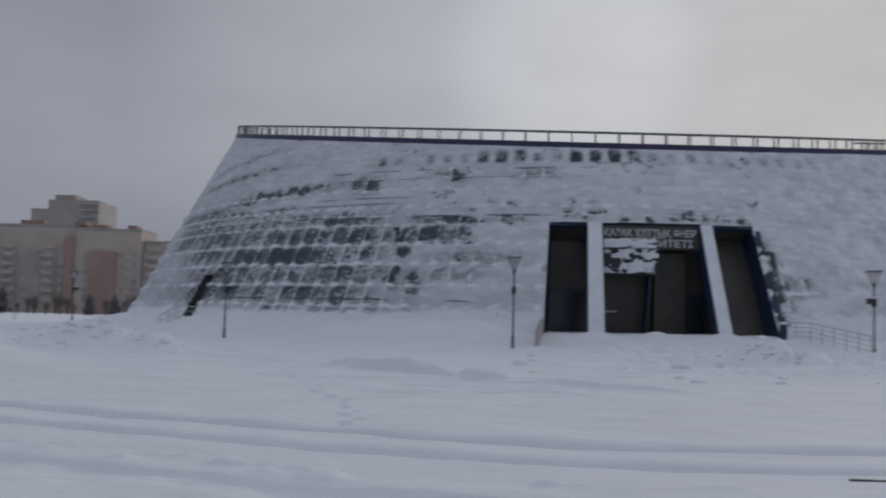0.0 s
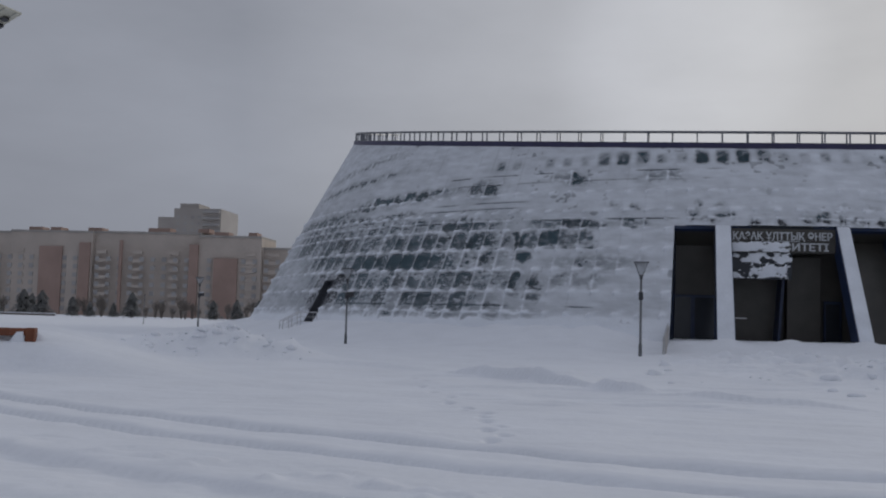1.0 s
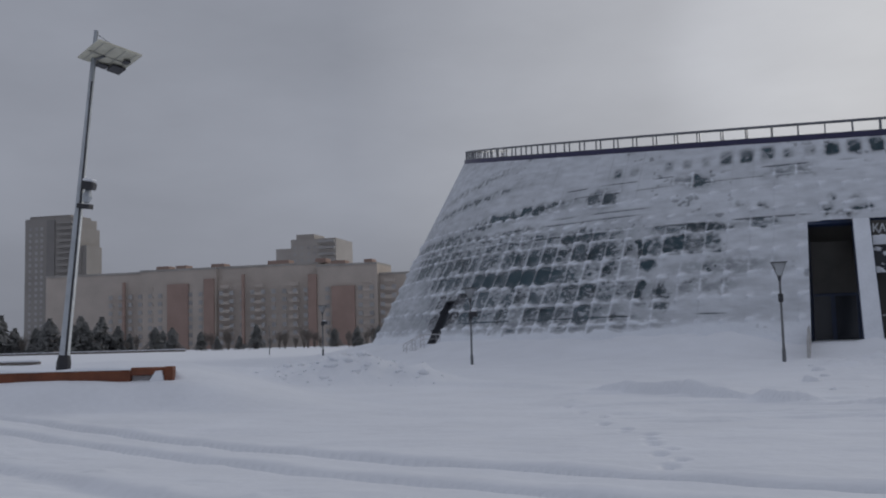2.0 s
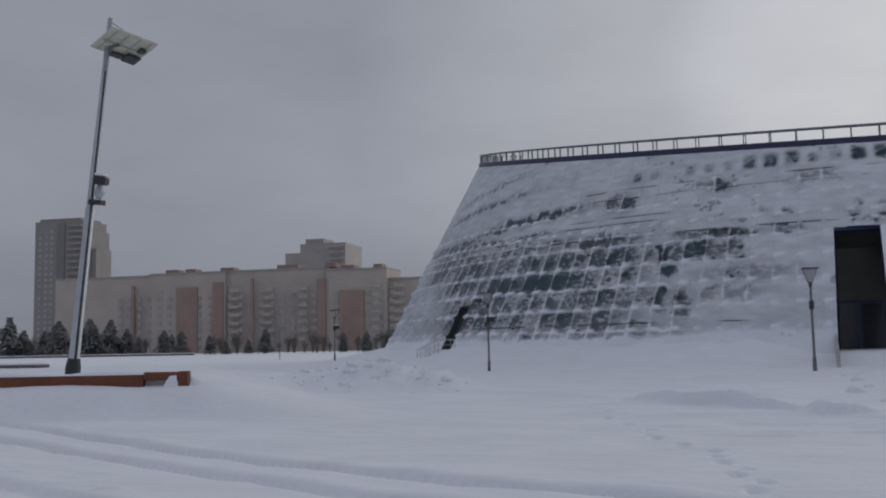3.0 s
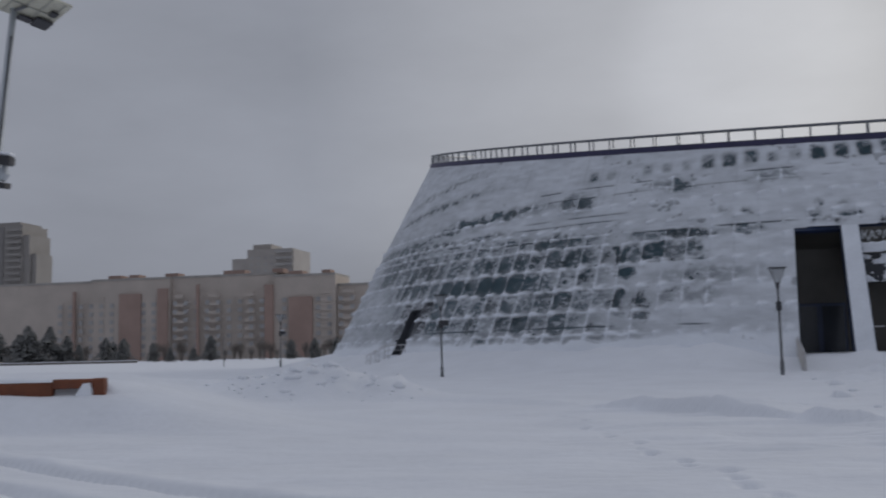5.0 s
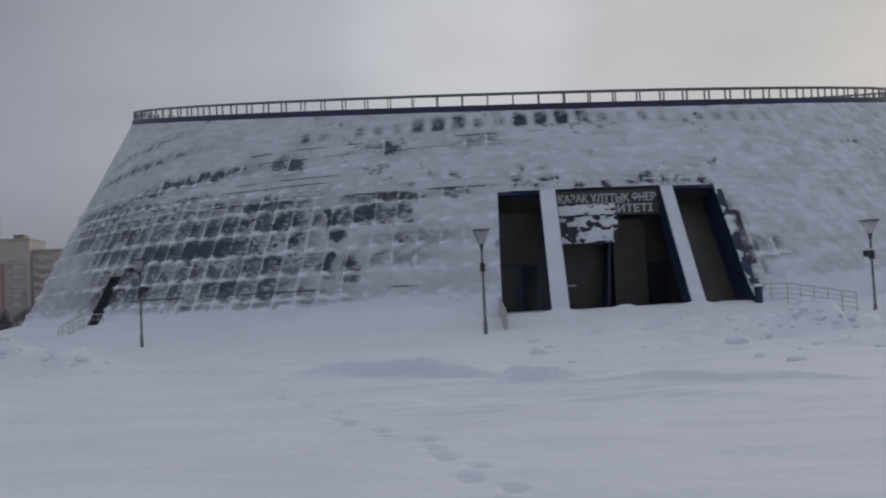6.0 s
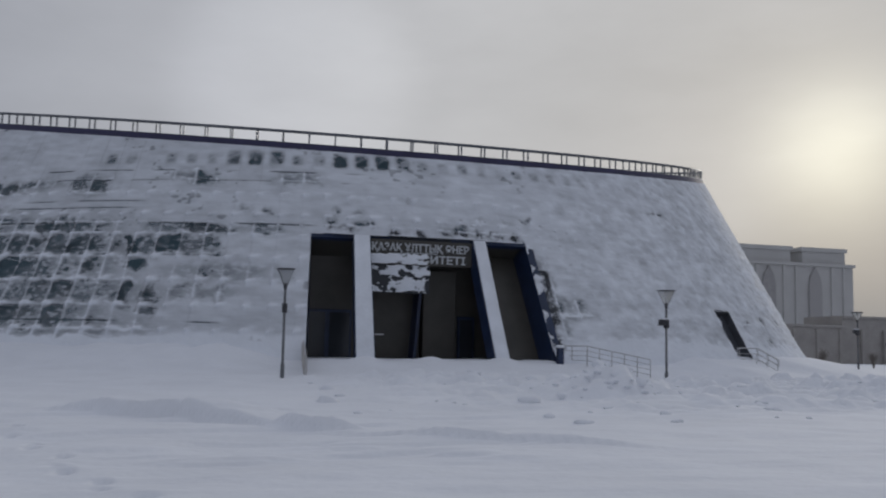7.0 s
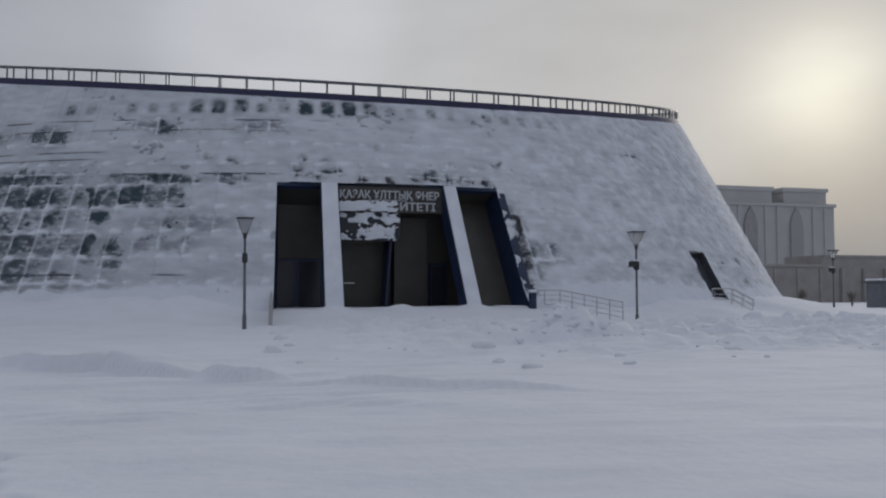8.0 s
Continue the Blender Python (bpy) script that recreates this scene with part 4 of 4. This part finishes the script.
part("bracket", tube(bmesh.new(), [(0, 0, 7.2), (0.33, -0.1, 7.26)], 0.03), STEEL, mast)
part("stay", tube(bmesh.new(), [(0.02, 0, 7.78), (0.8, 0.15, 7.34)], 0.008, 5), STEEL, mast)
cambox = part("camera_housing", placed(boxbm(-0.11, -0.2, -0.1, 0.13, 0.16, 0.06, bevel=0.03), (pose(0.27, -0.12, 4.36, 0, 0, 20) @ Matrix.Scale(1.1, 4))), DARKBOX, mast, "dark camera housing with a snow cap")
part("snow_cap", placed(boxbm(-0.1, -0.18, 0.062, 0.12, 0.14, 0.12, bevel=0.025), (pose(0.27, -0.12, 4.36, 0, 0, 20) @ Matrix.Scale(1.1, 4))), SNOW, cambox)
part("lower_lens", tube(bmesh.new(), [(0.25, -0.1, 4.25), (0.25, -0.1, 4.08), (0.26, -0.13, 3.96)], [0.06, 0.11, 0.06], 10), PALESTEEL, cambox)
part("clamp", boxbm(0.02, -0.14, 3.82, 0.33, 0.06, 3.93, bevel=0.01), DARKBOX, mast)


# ---- distant buildings ----
def wall_box(x0, y0, x1, y1, z1, mat, parent, name="wall"):
    return part(name, boxbm(x0, y0, -4, x1, y1, z1), mat, parent)


def windows(parent, xs, zs, y, w, h, every=1):
    """Window panes set in a front facing -y: one mesh shared by all."""
    bm = boxbm(-w / 2, -0.12, -h / 2, w / 2, 0.1, h / 2)
    proto = part("window", bm, PANE, parent)
    k = 0
    for x in xs:
        for z in zs:
            ob = proto if k == 0 else new("window", proto.data)
            k += 1
            ob.parent = parent
            ob.matrix_basis = pose(x, y, z)


apt = thing("apartment_block", "long beige nine-storey apartment block with red-brown strips, dulled by snowfall", "apartment block", (-147, 320, 0))
OX = 147
TOPS = ((-230, -190, 28.0), (-190, -160, 28.4), (-160, -122, 28.6), (-122, -100, 27.6), (-100, -60, 24.0))
for i, (a, b, z) in enumerate(TOPS):
    wall_box(a + OX, (0, -1.2, 0.6, -1.0, 1.5)[i], b + OX, 16, z, BEIGE, apt)
    part("roof_edge", boxbm(a + OX, (0, -1.2, 0.6, -1.0, 1.5)[i] - 0.3, z + 0.004, b + OX, 16, z + 0.7), HOARD, apt)
for x, w, z in ((-186, 5, 28.4), (-178, 4, 28.4), (-164, 5, 28.4), (-142, 8, 28.6), (-124, 4, 28.6), (-118, 5, 27.6), (-106, 3, 27.6)):
    part("stair_head", boxbm(x + OX, 3, z + 0.7, x + w + OX, 8, z + 2.2), REDBRICK, apt)
for a, b, z in ((-179, -170.7, 23.5), (-164.5, -160.6, 25), (-125, -121.9, 25), (-116.3, -108, 20.5), (-150, -149, 26), (-197, -196, 25)):
    part("brick_strip", boxbm(a + OX, -1.9, -3, b + OX, -1.0, z), REDBRICK, apt, "red-brown brick strip")
for a in (-186.5, -156.5, -143.5, -130.5, -103.5, -95.5):
    for z in np.arange(4, 24, 2.9):
        part("balcony", boxbm(a + OX - 1.7, -1.45, z, a + OX + 1.7, -0.9, z + 1.15), BEIGE, apt)
windows(apt, [x + OX for x in np.arange(-202, -90, 4.0) if not any(p < x < q for p, q in ((-180, -170), (-165, -160), (-126, -121), (-117, -107)))], np.arange(2.2, 22, 2.9), -1.35, 1.5, 1.5)

tower = thing("apartment_tower", "tall grey-beige apartment tower with banded balconies, hazy in snowfall", "apartment tower", (-292, 420, 0))
wall_box(-22, 0, 5, 20, 66, TOWERWALL, tower)
wall_box(5, 1, 8, 18, 61, TOWERWALL, tower)
wall_box(8, 3, 10.5, 16, 52, TOWERWALL, tower)
part("roof_cap", boxbm(-20, 1, 66, 3, 18, 67.4), TOWERWALL, tower)
part("stair_strip", boxbm(-9.5, -0.5, -3, -5, 0, 65), STRIP, tower)
for z in np.arange(3, 64, 3.0):
    part("balcony_band", boxbm(-3, -1.2, z, 4.8, 0, z + 1.3), TOWERWALL, tower)
windows(tower, [-19, -15.5, -12.5], np.arange(4, 64, 3.0), 0, 1.5, 1.5)

high = thing("far_high_rise", "stepped grey high-rise showing over the roofs through falling snow", "high-rise", (-172, 430, 0))
wall_box(-21, 2, -13, 22, 38, GREYWALL, high)
wall_box(-13, 1, -5, 24, 46, GREYWALL, high)
wall_box(-5, 0, 17.5, 24, 50.0, GREYWALL, high)
part("roof_room", boxbm(-3, 2, 50.0, 6, 16, 52.5), GREYWALL, high)
for z in np.arange(30, 49, 3.0):
    part("balcony_band", boxbm(9, -1.0, z, 17, 0, z + 1.2), PANE, high)
windows(high, [-3, 0.5, 4, 7], np.arange(31, 49, 3.0), 0, 1.4, 1.4)
slim = thing("far_slim_tower", "narrow grey tower half hidden behind the snowy facade", "tower", (-96, 400, 0))
wall_box(-6, 0, 14, 14, 34, GREYWALL, slim)
part("roof_cap", boxbm(-5, 1, 34, 13, 12, 35), GREYWALL, slim)
windows(slim, [-3, 1, 5], np.arange(20, 33, 3.0), 0, 1.4, 1.4)

civic = thing("far_civic_building", "broad grey building with tall pointed windows behind snowfall", "building", (205, 300, 0))
wall_box(-40, 0, 34, 30, 34.5, LIMESTONE, civic)
for a, b in ((-18, 8.5), (13.5, 31.5)):
    part("attic", boxbm(a, 1, 34.5, b, 26, 39.0), LIMESTONE, civic)
    part("attic_cornice", boxbm(a - 0.6, 0.4, 39.0, b + 0.6, 27, 40.4), LIMESTONE, civic)
part("cornice", boxbm(-40.6, -0.7, 33.6, 34.6, 0, 34.7), LIMESTONE, civic)
for cx in (-22.5, -1.5, 17.5):
    bm = bmesh.new()
    prof = [(-2.6, 3), (2.6, 3), (2.6, 27), (1.9, 30), (0, 33.2), (-1.9, 30), (-2.6, 27)]
    fr_, bk_ = [bm.verts.new((cx + x, -0.9, z)) for x, z in prof], [bm.verts.new((cx + x, 0.2, z)) for x, z in prof]
    bm.faces.new(fr_)
    for i in range(len(prof)):
        bm.faces.new((fr_[i], bk_[i], bk_[(i + 1) % len(prof)], fr_[(i + 1) % len(prof)]))
    part("pointed_bay", bm, PANE, civic, "tall pointed window bay")
for cx in (-34, -29, -16, -11, -6, 5, 10, 25, 30):
    part("pilaster", boxbm(cx - 0.6, -0.6, -3, cx + 0.6, 0, 33.5), LIMESTONE, civic)

low = thing("low_brown_building", "long low brown building beyond the square, dim in snowfall", "building", (160, 190, 0))
wall_box(-60, 0, -14, 14, 8.0, HOARD, low)
wall_box(-14, 0.5, 120, 14, 10.2, HOARD, low)
for cx in np.arange(-57, 116, 6.0):
    part("pilaster", boxbm(cx - 0.35, -0.35, -2, cx + 0.35, 0.4, 7.6), HOARD, low)
part("roof_edge", boxbm(-60.3, -0.4, 8.004, -14, 14, 8.5), HOARD, low)
part("roof_edge", boxbm(-13.9, 0.1, 10.204, 120, 14, 10.7), HOARD, low)
kiosk = thing("kiosk", "small grey metal kiosk standing in the snow", "kiosk", (77, 94, 0))
part("body", boxbm(-1.6, -1.2, -0.5, 1.6, 1.2, 2.7, bevel=0.05), FRAME, kiosk)
part("roof", boxbm(-1.8, -1.4, 2.704, 1.8, 1.4, 2.9, bevel=0.03), STEEL, kiosk)
part("snow_cap", boxbm(-1.7, -1.3, 2.904, 1.7, 1.3, 3.15, bevel=0.1), SNOW, kiosk)


# ---- trees in front of the apartments ----
def conifer_meshes(h, seed):
    rnd = random.Random(seed)
    tr = tube(bmesh.new(), [(0, 0, -0.5), (0, 0, h * 0.5), (0, 0, h)], [h * 0.022, h * 0.012, 0.01], 7)
    crown = bmesh.new()
    for _ in range(950):
        f = rnd.random() ** 0.8
        z = h * (0.08 + 0.92 * f)
        reach = h * 0.37 * (1 - f ** 1.6) ** 0.8 * (0.35 + 0.8 * rnd.random()) + 0.12
        a = rnd.random() * math.tau
        reach *= 0.85 + 1.1 * noise.noise((math.cos(a) * 1.3, math.sin(a) * 1.3, f * 4 + seed * 9))
        c = Vector((math.cos(a) * reach, math.sin(a) * reach, z - 0.22 * reach))
        d = Vector((math.cos(a), math.sin(a), -0.35)) * h * 0.065
        s = Vector((-math.sin(a), math.cos(a), rnd.uniform(-0.3, 0.3))) * h * 0.035
        up = Vector((0, 0, h * 0.02))
        v = [crown.verts.new(p) for p in (c - d * 1.6, c + s, c + d, c - s, c + up)]
        for q in ((0, 1, 4), (1, 2, 4), (2, 3, 4), (3, 0, 4), (0, 3, 2, 1)):
            crown.faces.new([v[i] for i in q])
    return tr, crown


def bush_meshes(h, seed):
    rnd = random.Random(seed)
    stem, twig = bmesh.new(), bmesh.new()
    for _ in range(16):
        a, s = rnd.random() * math.tau, rnd.uniform(0.1, 0.5)
        tip = Vector((math.cos(a) * s * h * 0.7, math.sin(a) * s * h * 0.7, h * rnd.uniform(0.6, 1)))
        mid = tip * 0.5 + Vector((0, 0, h * 0.08))
        tube(stem, [(0, 0, -0.3), mid, tip], [h * 0.014, h * 0.009, 0.01], 5)
        for _ in range(16):
            b = mid.lerp(tip, rnd.random())
            e = b + Vector((rnd.uniform(-1, 1), rnd.uniform(-1, 1), rnd.uniform(0, 1))) * h * 0.2
            tube(twig, [b, e], [h * 0.006, 0.008], 4)
    return stem, twig


TREES = []
for i, (kind, h) in enumerate((("c", 9.5), ("c", 8.2), ("b", 6.0))):
    t = thing("spruce_tree" if kind == "c" else "bare_shrub", "dark spruce in front of the apartments, paled by painted haze" if kind == "c" else "leafless grey-brown shrub rising from the snow", "tree" if kind == "c" else "shrub", (0, 0, 0), 0, "trees by the apartments")
    a, b = conifer_meshes(h, i + 1) if kind == "c" else bush_meshes(h, i + 1)
    part("trunk", a, BARK, t)
    part("crown", b, NEEDLE if kind == "c" else BARK, t)
    TREES.append(t)
rnd = random.Random(11)
spots = [(-181 + 0.2, 232, 0, 1.15), (-164, 230, 0, 1.0), (-154, 229, 1, 1.2), (-149, 231, 0, 1.0), (-158, 236, 1, 1.0), (-174, 238, 1, 0.9)]
spots += [(-196 + 3.6 * i + rnd.uniform(-1.5, 1.5), 236 + rnd.uniform(-3, 9), rnd.choice((0, 1, 1, 2)), rnd.uniform(0.6, 0.95)) for i in range(17)]
spots += [(-140 + 3.6 * i + rnd.uniform(-1.8, 1.8), 234 + rnd.uniform(-4, 9), rnd.choice((0, 1, 1, 2, 2)), rnd.uniform(0.45, 0.8)) for i in range(22)]
spots += [(-196 + 4.5 * i + rnd.uniform(-2, 2), 254 + rnd.uniform(-6, 6), 2, rnd.uniform(0.7, 1.0)) for i in range(28)]
spots += [(86, 110, 2, 0.35), (80, 112, 2, 0.4), (96, 115, 2, 0.38), (72, 108, 2, 0.3)]
for k, (x, y, i, s) in enumerate(spots):
    m = pose(x, y, gz(x, y) - 0.1, 0, 0, rnd.uniform(0, 360))
    t = copy_thing(TREES[i], m)
    t.scale = (s, s, s)
for t in TREES:
    for c in list(t.children):
        bpy.data.objects.remove(c)
    bpy.data.objects.remove(t)


# ---- glass panes and fittings of the facade, last ----
def pane_bm(k):
    z0, z1 = RINGS[k] + 0.02, RINGS[k + 1] - 0.02
    bm = bmesh.new()
    vs = []
    for o in (0.0, -0.03):
        for z, s in ((z0, -1), (z0, 1), (z1, 1), (z1, -1)):
            p = cone_pt(s * (PITCH / 2 - 0.0007), z, o)
            vs.append(bm.verts.new((p[0] - CX, p[1] - CY, p[2])))
    for q in ((0, 1, 2, 3), (0, 4, 5, 1), (1, 5, 6, 2), (2, 6, 7, 3), (3, 7, 4, 0)):
        bm.faces.new([vs[i] for i in q])
    return bm


rest_v, rest_f = [], []
for k in range(len(RINGS) - 1):
    proto = part("glass_pane", pane_bm(k), GLASS)
    used = False
    verts = [v.co.copy() for v in proto.data.vertices]
    faces = [tuple(p.vertices) for p in proto.data.polygons]
    for i in range(-41, 45):
        a = rad(NODE_DEG) + i * PITCH + PITCH / 2
        if RINGS[k + 1] > rim_z(a) - 0.1:
            continue
        if a + PITCH * 0.6 > ENT_L and a - PITCH * 0.6 < ENT_R and RINGS[k] < ENT_TOP - 0.1:
            continue
        if any(a + PITCH * 0.55 > d0 and a - PITCH * 0.55 < d1 and RINGS[k] < 4.0 for d0, d1, _, _ in DOORS):
            continue
        deg = math.degrees(a)
        if (-50 < deg < -10 or 8 < deg < 15) and k < 10:
            ob = proto if not used else new("glass_pane", proto.data)
            used = True
            ob.parent = building
            ob.matrix_basis = pose(0, 0, 0, 0, 0, deg)
        else:
            m = Matrix.Rotation(a, 3, "Z")
            o = len(rest_v)
            rest_v += [tuple(m @ v) for v in verts]
            rest_f += [tuple(o + q for q in fc) for fc in faces]
    if not used:
        bpy.data.objects.remove(proto)
me = bpy.data.meshes.new("glazing")
me.from_pydata(rest_v, [], rest_f)
me.materials.append(GLASS)
ob = new("glazing", me)
ob.parent = building
tagged(ob, "dark glass panes under the snow", kind="stuff")
# point fittings at the corners of the panes
bm = bmesh.new()
for k in (2, 3, 4, 5, 7, 8):
    for i in range(-30, 30):
        a = rad(NODE_DEG) + i * PITCH
        if ENT_L - 0.02 < a < ENT_R + 0.02 and RINGS[k] < ENT_TOP + 0.2:
            continue
        p, q = cone_pt(a, RINGS[k], -0.05), cone_pt(a, RINGS[k], 0.075)
        tube(bm, [p, q], 0.045, 6)
ob = onb(part("pane_fitting", bm, FRAME))
tagged(ob, "small steel point fittings", kind="stuff")
